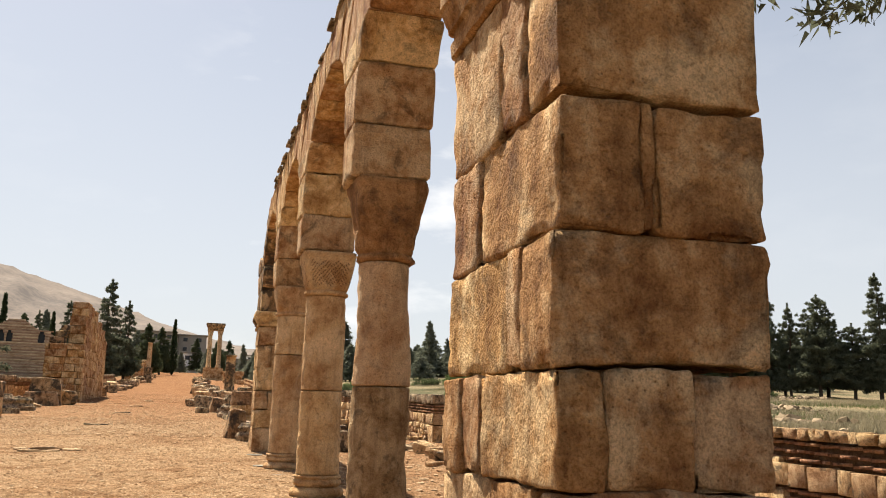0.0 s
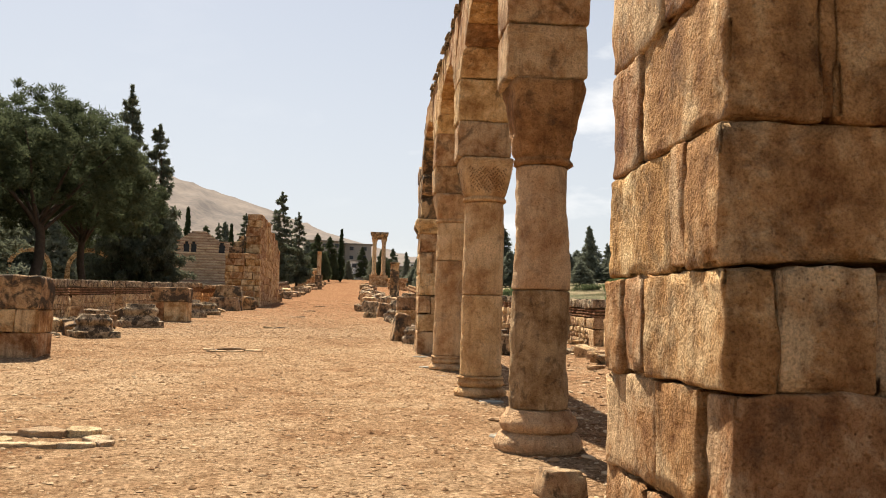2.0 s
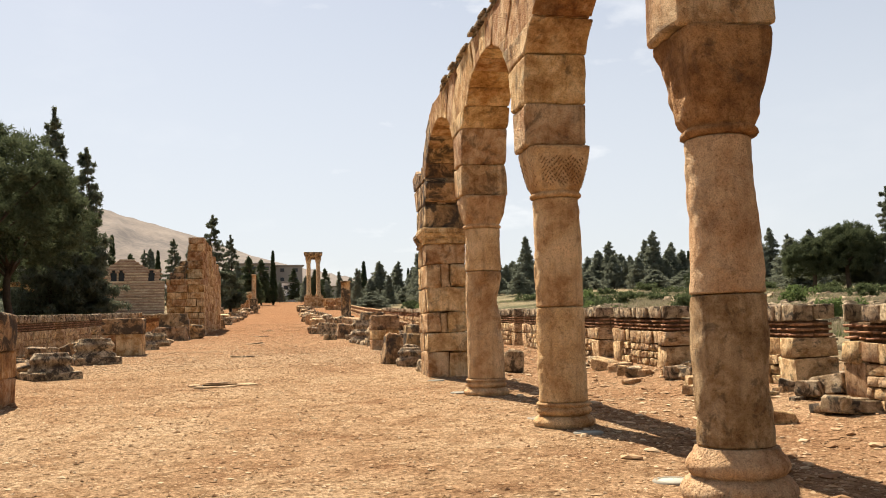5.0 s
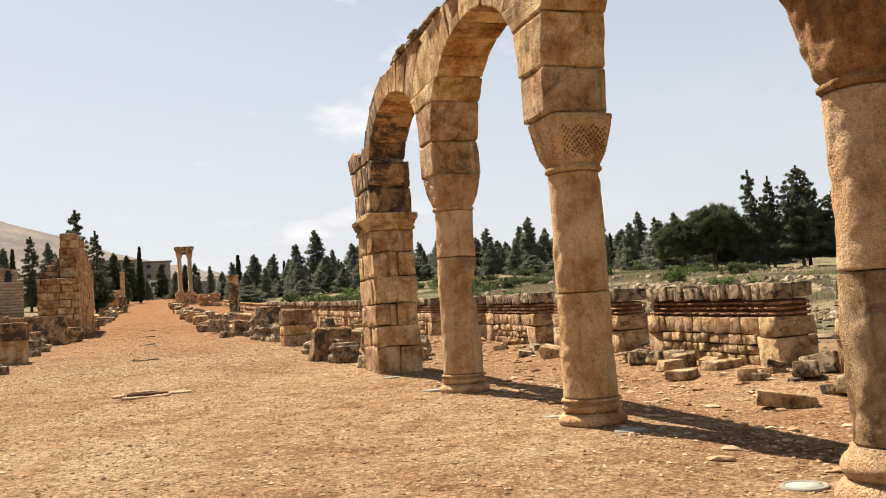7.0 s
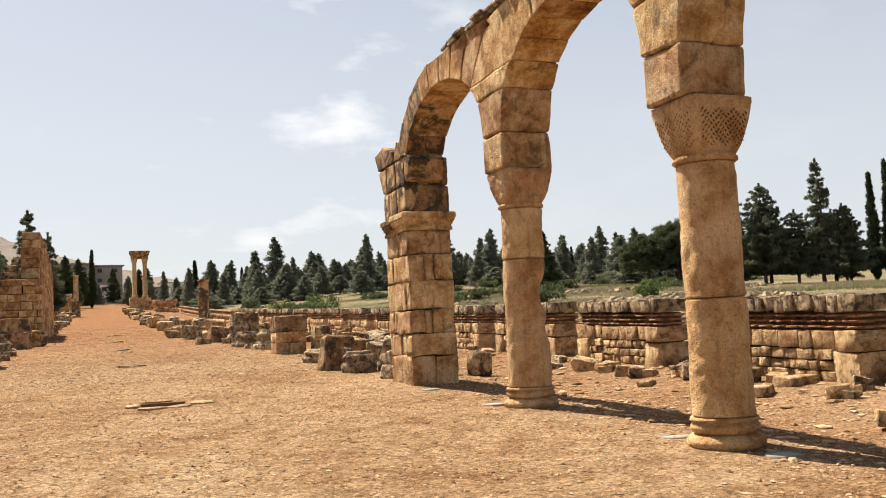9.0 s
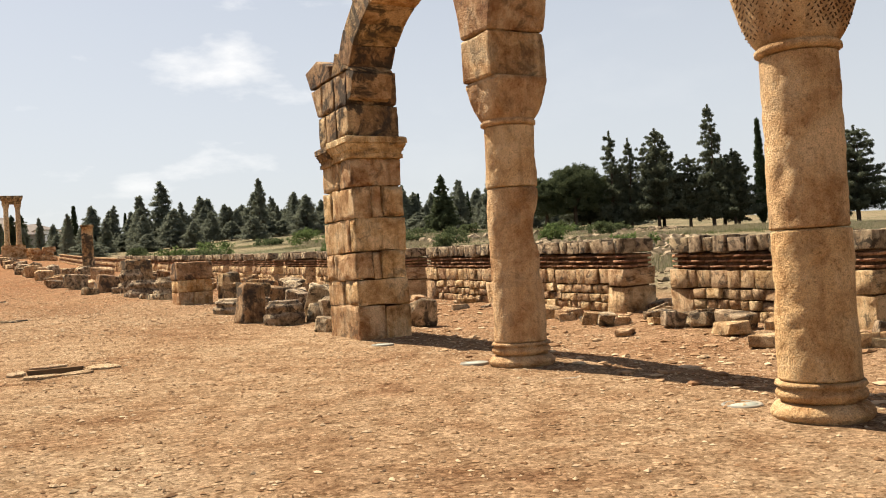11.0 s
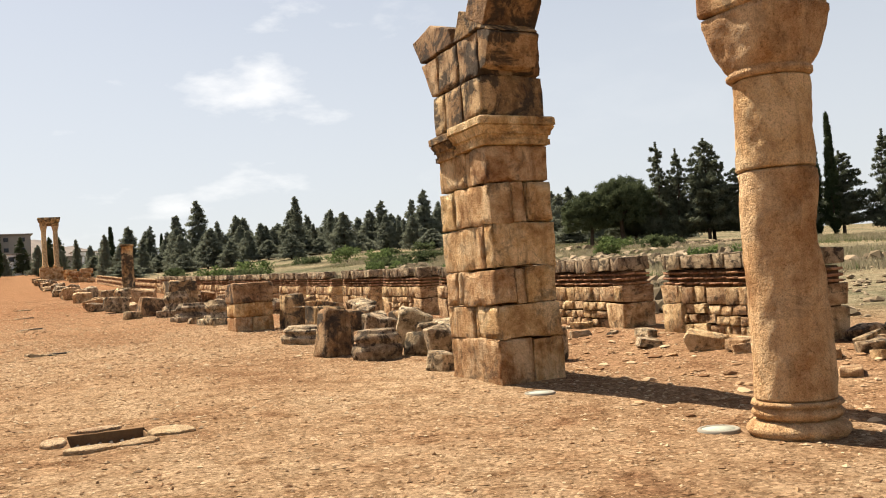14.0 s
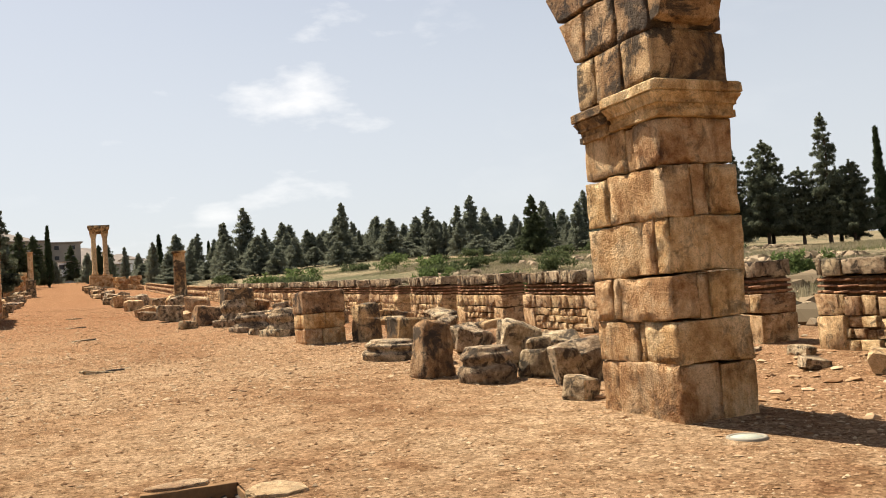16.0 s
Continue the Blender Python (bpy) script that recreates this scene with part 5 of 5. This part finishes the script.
for k, (x, y, r, h) in enumerate(((14, 47, 0.7, 1.1), (21, 62, 1.0, 0.9), (24, 82, 1.3, 1.1), (40, 70, 1.6, 1.4), (30, 95, 2.2, 1.8), (26, 44, 1.0, 1.1), (13, 95, 2.0, 1.6), (20, 110, 2.2, 1.8), (35, 120, 2.4, 1.9), (-15, 40, 1.0, 1.0), (-16, 52, 1.4, 1.2), (-18, 64, 1.6, 1.3), (-22, 44, 1.5, 1.2))):
    bush(x, y, r, h, 60 + k)

rng = random.Random(53)
for k in range(22):
    y = rng.uniform(75, 150)
    bush(10 + rng.uniform(0.02, 0.62) * y, y, rng.uniform(1.0, 2.4), rng.uniform(0.7, 1.5), 200 + k, M_SHRUB, "low dark green shrub at the edge of the field")


def tufts(name, n, x0, x1, y0, y1, mat, hgt, seed, label, patchy):
    rs = np.random.RandomState(seed)
    vs, fs = [], []
    made = 0
    while made < n:
        x, y = rs.uniform(x0, x1), y0 + (y1 - y0) * rs.uniform() ** 1.4
        if noise.noise(Vector((x * patchy, y * patchy, seed))) < 0.0:
            continue
        made += 1
        z = gz(x, y) + (0.5 * noise.noise(Vector((x * 0.06, y * 0.06, 2))) if 20 < x < 120 else 0)
        k = 1 + y / 60
        for b in range(5):
            a = rs.uniform(0, 6.28)
            dx, dy = math.cos(a), math.sin(a)
            h = hgt * rs.uniform(0.5, 1.3)
            w = 0.012 * k
            n0 = len(vs)
            px, py = x + rs.uniform(-0.15, 0.15) * k, y + rs.uniform(-0.15, 0.15) * k
            vs += [(px - dy * w, py + dx * w, z - 0.05), (px + dy * w, py - dx * w, z - 0.05), (px + dx * h * 0.4, py + dy * h * 0.4, z + h)]
            fs.append((n0, n0 + 1, n0 + 2))
    tagged(new(name, mesh_of(name, vs, fs, mat, False)), label, "grass", "", "stuff")


tufts("dry_grass", 32000, 16, 75, 20, 130, M_GRASS, 0.30, 3, "tall pale dry grass in the east field", 0.12)
tufts("green_weeds", 11000, 18, 80, 24, 140, M_WEED, 0.26, 8, "green weeds among the field stones", 0.09)
tufts("green_weeds", 6000, -45, -13, 14, 110, M_WEED, 0.35, 12, "green weeds under the trees west of the walls", 0.1)


def scatter(name, n, x0, x1, y0, y1, lo, hi, mat, seed, label, cat, power=1.0, flat=0.55, keep=None):
    """Countless small stones lying on the ground, one mesh."""
    rs = np.random.RandomState(seed)
    ico = np.array([(1, 0, 0), (0, 1, 0), (-1, 0, 0), (0, -1, 0), (0, 0, 1), (0, 0, -1)])
    tri = np.array([(0, 1, 4), (1, 2, 4), (2, 3, 4), (3, 0, 4), (1, 0, 5), (2, 1, 5), (3, 2, 5), (0, 3, 5)])
    t = (1 + 5 ** 0.5) / 2
    if hi > 0.1:
        ico = np.array([(-1, t, 0), (1, t, 0), (-1, -t, 0), (1, -t, 0), (0, -1, t), (0, 1, t), (0, -1, -t), (0, 1, -t), (t, 0, -1), (t, 0, 1), (-t, 0, -1), (-t, 0, 1)]) / 1.9
        tri = np.array([(0, 11, 5), (0, 5, 1), (0, 1, 7), (0, 7, 10), (0, 10, 11), (1, 5, 9), (5, 11, 4), (11, 10, 2), (10, 7, 6), (7, 1, 8), (3, 9, 4), (3, 4, 2), (3, 2, 6), (3, 6, 8), (3, 8, 9), (4, 9, 5), (2, 4, 11), (6, 2, 10), (8, 6, 7), (9, 8, 1)])
    vs, fs = [], []
    for i in range(n):
        x, y = rs.uniform(x0, x1), y0 + (y1 - y0) * rs.uniform() ** power
        if HOLE[0] - 0.1 < x < HOLE[1] + 0.1 and HOLE[2] - 0.1 < y < HOLE[3] + 0.1:
            continue
        s = lo * (hi / lo) ** (rs.uniform() ** 2.2)
        z = gz(x, y) + (0.5 * noise.noise(Vector((x * 0.06, y * 0.06, 2))) if 20 < x < 120 else 0.035 * noise.noise(Vector((x * 0.35, y * 0.35, 0))) + 0.012 * noise.noise(Vector((x * 1.9, y * 1.9, 4))) if x > -16 else 0)
        a = rs.uniform(0, 6.28)
        p = ico * rs.uniform(0.65, 1.3, (len(ico), 3)) * s * 0.5 * np.array([rs.uniform(0.8, 1.7), rs.uniform(0.7, 1.2), flat])
        c, sn = math.cos(a), math.sin(a)
        q = np.stack([p[:, 0] * c - p[:, 1] * sn + x, p[:, 0] * sn + p[:, 1] * c + y, p[:, 2] + z + s * 0.08], 1)
        fs.append(tri + len(ico) * len(vs))
        vs.append(q)
    v = np.concatenate(vs).tolist()
    f = np.concatenate(fs).tolist()
    tagged(new(name, mesh_of(name, v, f, mat, False)), label, cat, "", "stuff")


def pebble_mat(name, a, b_, c):
    m, nt, b = start_mat(name, 0.9)
    geo = nt.nodes.new("ShaderNodeNewGeometry")
    r = ramp_node(nt, [(0.0, a), (0.5, b_), (1.0, c)])
    nt.links.new(geo.outputs["Random Per Island"], r.inputs["Fac"])
    nt.links.new(r.outputs["Color"], b.inputs["Base Color"])
    return m


M_PEBBLE = pebble_mat("street_gravel", (0.20, 0.105, 0.05), (0.34, 0.21, 0.11), (0.50, 0.37, 0.23))
M_SPOIL = pebble_mat("field_rubble", (0.10, 0.075, 0.045), (0.21, 0.155, 0.095), (0.38, 0.29, 0.19))
scatter("gravel", 72000, -7.5, 6.6, 3.0, 38, 0.012, 0.06, M_PEBBLE, 1, "pale and reddish gravel strewn over the street", "gravel", 1.3)
scatter("gravel", 16000, -8.0, 6.0, 26, 90, 0.03, 0.099, M_PEBBLE, 3, "pale and reddish gravel farther up the street", "gravel", 1.3)
scatter("gravel", 2200, 1.5, 6.6, 5.0, 34, 0.04, 0.17, M_PEBBLE, 2, "pale stone chips between arcade and wall", "gravel", 1.2, 0.4)
scatter("field_rubble", 6500, 7.8, 42, 14, 95, 0.08, 0.45, M_SPOIL, 4, "grey and ochre rubble in the field beyond the wall", "rubble", 1.0)
scatter("field_rubble", 1600, -12, -8, 12, 62, 0.06, 0.3, M_SPOIL, 6, "rubble in the west portico", "rubble", 1.0)


# ---- drain, lamp lids ----
M_RIM = stone_mat("earth_stained_slab", (0.56, 0.40, 0.24), (0.45, 0.30, 0.17), (0.32, 0.19, 0.10), 0.2, 0.3, 0.9, 1.6)
def drain():
    d = thing("drain", Matrix.Translation((0, 0, 0)), "open street drain with rusty bars and slab rim", "drain")
    x0, x1, y0, y1 = HOLE
    z = gz((x0 + x1) / 2, (y0 + y1) / 2)
    for a, b, c, e in ((x0 - 0.14, x0 + 0.01, y0 - 0.14, y1 + 0.14), (x1 - 0.01, x1 + 0.14, y0 - 0.14, y1 + 0.14), (x0, x1, y0 - 0.14, y0 + 0.01), (x0, x1, y1 - 0.01, y1 + 0.14)):
        part("pit_wall", stone("pit_wall", (b - a, e - c, 0.7), M_DRAIN, r=0.01, amp=0.01, seed=next_seed(), step=0.2), d, Matrix.Translation(((a + b) / 2, (c + e) / 2, gz((a + b) / 2, (c + e) / 2) - 0.352 - 0.0305 * (e - c) / 2)))
    part("pit_floor", stone("pit_floor", (x1 - x0 + 0.1, y1 - y0 + 0.1, 0.08), M_DRAIN, r=0.01, amp=0.01, seed=next_seed(), step=0.2), d, Matrix.Translation(((x0 + x1) / 2, (y0 + y1) / 2, z - 0.6)))
    for i in range(7):
        xx = x0 + 0.06 + (x1 - x0 - 0.1) * i / 6
        part("bar", limb_mesh("bar", [((xx, y0 - 0.02, z - 0.10), (xx + 0.03, y1 + 0.02, z - 0.09), 0.022, 0.022)], M_IRON), d)
    part("bar", limb_mesh("bar", [((x0 - 0.02, (y0 + y1) / 2, z - 0.10), (x1 + 0.02, (y0 + y1) / 2, z - 0.10), 0.014, 0.014)], M_IRON), d)
    for sx, sy, ox, oy, rz in ((0.5, 0.26, 0.16, -0.14, 3), (0.4, 0.22, 0.56, -0.12, -5), (0.42, 0.5, 0.93, 0.3, 12), (0.24, 0.44, -0.13, 0.42, -8), (0.46, 0.2, 0.3, 0.9, 4)):
        rnd = random.Random(int(sx * 100 + oy * 10))
        n = 7
        poly = [(math.sin(2 * math.pi * k / n + 0.4) * sy / 1.8 * rnd.uniform(0.85, 1.15), math.cos(2 * math.pi * k / n + 0.4) * sx / 1.8 * rnd.uniform(0.85, 1.15)) for k in range(n)]
        part("rim_slab", prism("rim_slab", poly, -0.1, 0.0, M_RIM, 0.018, next_seed()), d, pose(x0 + ox, y0 + oy, gz(x0 + ox, y0 + oy) + 0.028, 1.7, 0, rz) @ pose(0, 0, 0, 0, -90, 0))


drain()


def sunk_slab(x, y, w, d, rz):
    s = thing("drain_slab", pose(x, y, gz(x, y), 0, 0, rz), "sunken stone drain cover in the street", "drain cover", "drain covers along the street")
    part("slab", stone("slab", (w, d, 0.1), M_ROCK, r=0.03, amp=0.03, seed=next_seed(), step=0.1, warp=0.09), s, Matrix.Translation((0, 0, -0.03)))
    # a dark block on the slab stands for the shade in its slot
    part("slot", stone("slot", (w * 0.6, d * 0.3, 0.08), M_IRON, r=0.02, amp=0.02, seed=next_seed(), step=0.1, warp=0.06), s, Matrix.Translation((0.05, d * 0.05, 0.0)))


for x, y in ((-3.3, 32.2), (-3.5, 44.5), (-3.6, 55.0), (-3.7, 67.0)):
    sunk_slab(x, y, 0.9, 0.5, 4)


def lamp_lid(x, y, r):
    lid = thing("ground_lamp", Matrix.Translation((x, y, gz(x, y) - 0.004)), "round sunken floodlight with a metal rim and clouded glass", "ground lamp", "sunken lamps beside the arcade")
    part("rim", lathe("rim", [(r, -0.1), (r, 0.012), (r - 0.01, 0.022), (r - 0.03, 0.022), (r - 0.034, 0.012)], M_METAL, 40, 0.0, 1), lid)
    part("glass", lathe("glass", [(r - 0.03, -0.02), (r - 0.03, 0.014), (0.01, 0.018)], M_GLASS, 40, 0.0, 1), lid)


for x, y in ((1.52, 13.3), (1.70, 11.9), (1.19, 17.15), (1.33, 15.5), (1.2, 19.87), (1.45, 9.05)):
    lamp_lid(x, y, 0.17)


# ---- ruins up the street ----
def ruin_block():
    g = gz(-8.6, 63)
    ruin = thing("ruined_wall_pier", Matrix.Translation((0, 0, 0)), "tall ruined ashlar wall stub with a broken stepped top", "ruin")
    rnd = random.Random(3)
    x0, x1, y0, y1 = -10.0, -7.6, 61.6, 63.0
    z = g - 0.2
    for i in range(9):
        h = rnd.uniform(0.36, 0.5)
        cuts = sorted([x0, x1] + [x0 + (x1 - x0) * (k + rnd.uniform(0.25, 0.75)) / 3 for k in range(3)])
        for a, b in zip(cuts, cuts[1:]):
            part("block", stone("block", (b - a - 0.02, y1 - y0, h - 0.02), M_ASHLAR, r=0.04, amp=0.03, seed=next_seed(), step=0.4), ruin, Matrix.Translation(((a + b) / 2 + rnd.uniform(-0.03, 0.03), (y0 + y1) / 2, z + h / 2)))
        z += h
    # the long wall behind, high at its south end and stepping down
    yy = 63.0
    while yy < 76:
        l = rnd.uniform(0.9, 1.4)
        f = (yy - 63) / 13
        top = g + 6.9 - 1.7 * f + rnd.uniform(-0.45, 0.25) - (0.5 if f < 0.02 else 0)
        z = g - 0.2
        while z < top:
            h = min(rnd.uniform(0.5, 0.75), top - z + 0.1)
            part("block", stone("block", (1.0, l - 0.02, h - 0.02), M_ASHLAR, r=0.04, amp=0.03, seed=next_seed(), step=0.5), ruin, Matrix.Translation((-8.3 + rnd.uniform(-0.04, 0.04), yy + l / 2, z + h / 2)))
            z += h
        yy += l
    z = g + 3.7
    for i, (w, cx) in enumerate(((0.9, -9.75), (0.7, -9.7), (0.5, -9.6))):
        h = 0.42 if i < 3 else 0.7
        part("block", stone("block", (w, 1.1, h - 0.02), M_DARKSTONE if i < 3 else M_ASHLAR, r=0.06, amp=0.05, seed=next_seed(), step=0.3), ruin, Matrix.Translation((cx + 0.35 + 0.1 * i, 62.6 + 0.25 * i, z + h / 2)))
        z += h


ruin_block()


def tetrapylon():
    y0, xc = 190.0, 1.9
    g = gz(xc, y0)
    t = thing("tetrapylon", Matrix.Translation((xc, y0, g)), "two tall columns on a stone podium joined by a carved entablature", "ruin")
    part("podium", stone("podium", (4.0, 4.0, 2.6), M_ASHLAR, r=0.1, amp=0.05, seed=3, step=0.6), t, Matrix.Translation((0, 0, 1.1)))
    for x in (-1.0, 1.0):
        part("column", lathe("column", [(0.6, 2.3), (0.6, 2.8), (0.46, 3.0), (0.42, 9.0), (0.4, 9.1), (0.62, 10.0), (0.64, 10.2)], M_RUBBLE, 24, 0.02, 4), t, Matrix.Translation((x, 0, 0)))
    levels = [(1.65, 0.75, 12, 10.2), (1.65, 0.75, 12, 10.8), (1.8, 0.95, 12, 10.9), (1.95, 1.1, 12, 11.4), (1.95, 1.1, 12, 11.7)]
    part("entablature", loft("entablature", levels, M_DARKSTONE, 64, 0.04, 5), t)


tetrapylon()
# more ruined stubs where the two streets cross
rng = random.Random(19)
for i in range(22):
    east = i % 2
    yy = rng.uniform(150, 215)
    xx = (rng.uniform(4.5, 7.5) if east else rng.uniform(-15, -10.5))
    stub = thing("ruined_stub", pose(xx, yy, gz(xx, yy), 0, 0, rng.uniform(-8, 8)), "ruined stub of ochre ashlar masonry", "ruin", "stubs at the crossing")
    z = -0.1
    for k in range(rng.randint(1, 3) if east else rng.randint(2, 5)):
        h = rng.uniform(0.5, 0.9)
        part("block", stone("block", (rng.uniform(1.0, 2.2), rng.uniform(1, 1.8), h), M_ASHLAR, r=0.08, amp=0.06, seed=next_seed(), step=0.5), stub, Matrix.Translation((rng.uniform(-0.2, 0.2), 0, z + h / 2)))
        z += h - 0.01

net = single("green_net_fence", stone("green_net_fence", (4.2, 0.05, 1.3), M_NET, r=0.01, amp=0.03, seed=2, step=0.3), pose(-10.3, 80, gz(-10, 80) + 0.6), "green shade net stretched as a fence", "fence")


def palace():
    p = thing("palace_ruin", pose(-26.6, 139, 5.2, 0, 0, 8), "ruined palace front of striped stone and brick with arched windows", "ruin", "ruins in the trees")
    rnd = random.Random(8)
    z, k = 0.0, 0
    openings = ((-1.95, 0.42), (-0.85, 0.42), (3.4, 0.45))
    while z < 9.0:
        h = 0.26 if k % 2 else 0.15
        if z < 5.6:
            a, b = -5.2, 5.3
        elif z < 7.5:
            a, b = -3.4 + 0.25 * (k % 3), 4.9 - 0.2 * (k % 3)
        else:
            f = (z - 7.5) / 1.5
            a, b = -3.0 + 2.1 * f, 2.9 - 2.2 * f
        cuts, c = [], a
        for cx, hw in openings:
            if 5.7 < z < 7.35 and a < cx - hw and cx + hw < b:
                hw = hw * (1 if z < 6.8 else 0.6)
                cuts.append((c, cx - hw))
                c = cx + hw
        cuts.append((c, b))
        for c, d in cuts:
            if d - c > 0.1:
                part("course", stone("course", (d - c, 1.0, h - 0.02), M_STRIPE if k % 2 else M_PALEBRICK, r=0.03, amp=0.03, seed=next_seed(), step=1.0), p, Matrix.Translation(((c + d) / 2 + rnd.uniform(-0.05, 0.05), 0, z + h / 2)))
        z += h
        k += 1
    # a dark sheet set in each opening stands for the shade inside
    for cx, hw in openings:
        part("window", stone("window", (2 * hw + 0.1, 0.3, 1.75), M_PANE_AND_SHADE, r=0.3, amp=0.0, seed=1, step=0.4), p, Matrix.Translation((cx, 0.3, 6.5)), "dark sheet for the shade in an arched window opening")


palace()


def garden_arch(b, d, r):
    x, y = at_bearing(b, d)
    a = thing("stone_arch", pose(x, y, gz(x, y) + 1.0, 0, 0, b), "freestanding ruined stone arch among the trees", "arch", "ruins in the trees")
    for i in range(11):
        t0, t1 = math.pi * i / 11, math.pi * (i + 1) / 11
        poly = [((r + e) * math.cos(t), 1.2 + (r + e) * math.sin(t)) for t, e in ((t0, 0), (t0, 0.4), (t1, 0.4), (t1, 0))]
        ob = part("voussoir", prism("voussoir", inset(poly, 0.01), -0.4, 0.4, M_RUBBLE, 0.02, next_seed()), a, pose(0, 0, 0, 0, 0, 90))
    for s in (-1, 1):
        part("jamb", stone("jamb", (0.45, 0.8, 2.6), M_RUBBLE, r=0.04, amp=0.03, seed=next_seed(), step=0.3), a, Matrix.Translation((s * (r + 0.2), 0, -0.1)))


garden_arch(17.0, 88, 1.75)
garden_arch(20.4, 92, 1.6)


# ---- houses at the far end ----
def house(b, d, w, dp, storeys, mat, label, roof=0.35, lift=0.0):
    x, y = at_bearing(b, d)
    h = thing("house", pose(x, y, gz(x, y) + lift, 0, 0, 5), label, "house", "houses at the far end")
    hh = storeys * 3.1
    part("wall", stone("wall", (w, dp, hh + 6), mat, r=0.05, amp=0.0, seed=1, step=9), h, Matrix.Translation((0, 0, hh / 2 - 3)))
    part("roof", stone("roof", (w + 1.2, dp + 1.2, roof), M_CONCRETE, r=0.05, amp=0.0, seed=1, step=9), h, Matrix.Translation((0, 0, hh + roof / 2)))
    for s in range(storeys):
        n = max(2, int(w / 3.2))
        for i in range(n):
            cx = -w / 2 + w * (i + 0.5) / n
            win = part("window", stone("window", (1.5, 0.12, 1.4), M_CONCRETE, r=0.03, amp=0, seed=1, step=9), h, Matrix.Translation((cx, -dp / 2 - 0.01, s * 3.1 + 1.7)))
            part("pane", stone("pane", (1.3, 0.06, 1.2), M_PANE_AND_SHADE, r=0.02, amp=0, seed=1, step=9), win, Matrix.Translation((0, -0.06, 0)))


house(2.9, 300, 12, 9, 3, M_CONCRETE, "grey concrete house with a flat roof on the slope", lift=3.0)
house(0.75, 305, 9, 9, 3, M_CONCRETE, "grey concrete house with dark windows", lift=2.4)
house(0.7, 292, 5.0, 5, 1, M_WHITE, "small white painted house", lift=2.8)
house(-2.2, 350, 8, 7, 1, M_CONCRETE, "low tan stone house among trees", lift=1.5)
house(-3.1, 410, 9, 8, 1, M_WHITE, "pale house among trees", lift=3.0)

for x0, x1, y0, y1 in ((-38, -14, 114, 119), (-34, -15, 92, 96), (9, 26, 37, 39.5), (12, 40, 52, 55), (18, 60, 68, 71), (30, 34, 40, 66), (10, 30, 84, 87), (36, 70, 86, 90), (9.5, 12, 27, 40)):
    scatter("field_wall", 420, x0, x1, y0, y1, 0.25, 0.95, M_SPOIL, int(abs(x0) * 7 + y0), "low line of tumbled dark field stones", "rubble", 1.0, 0.9)
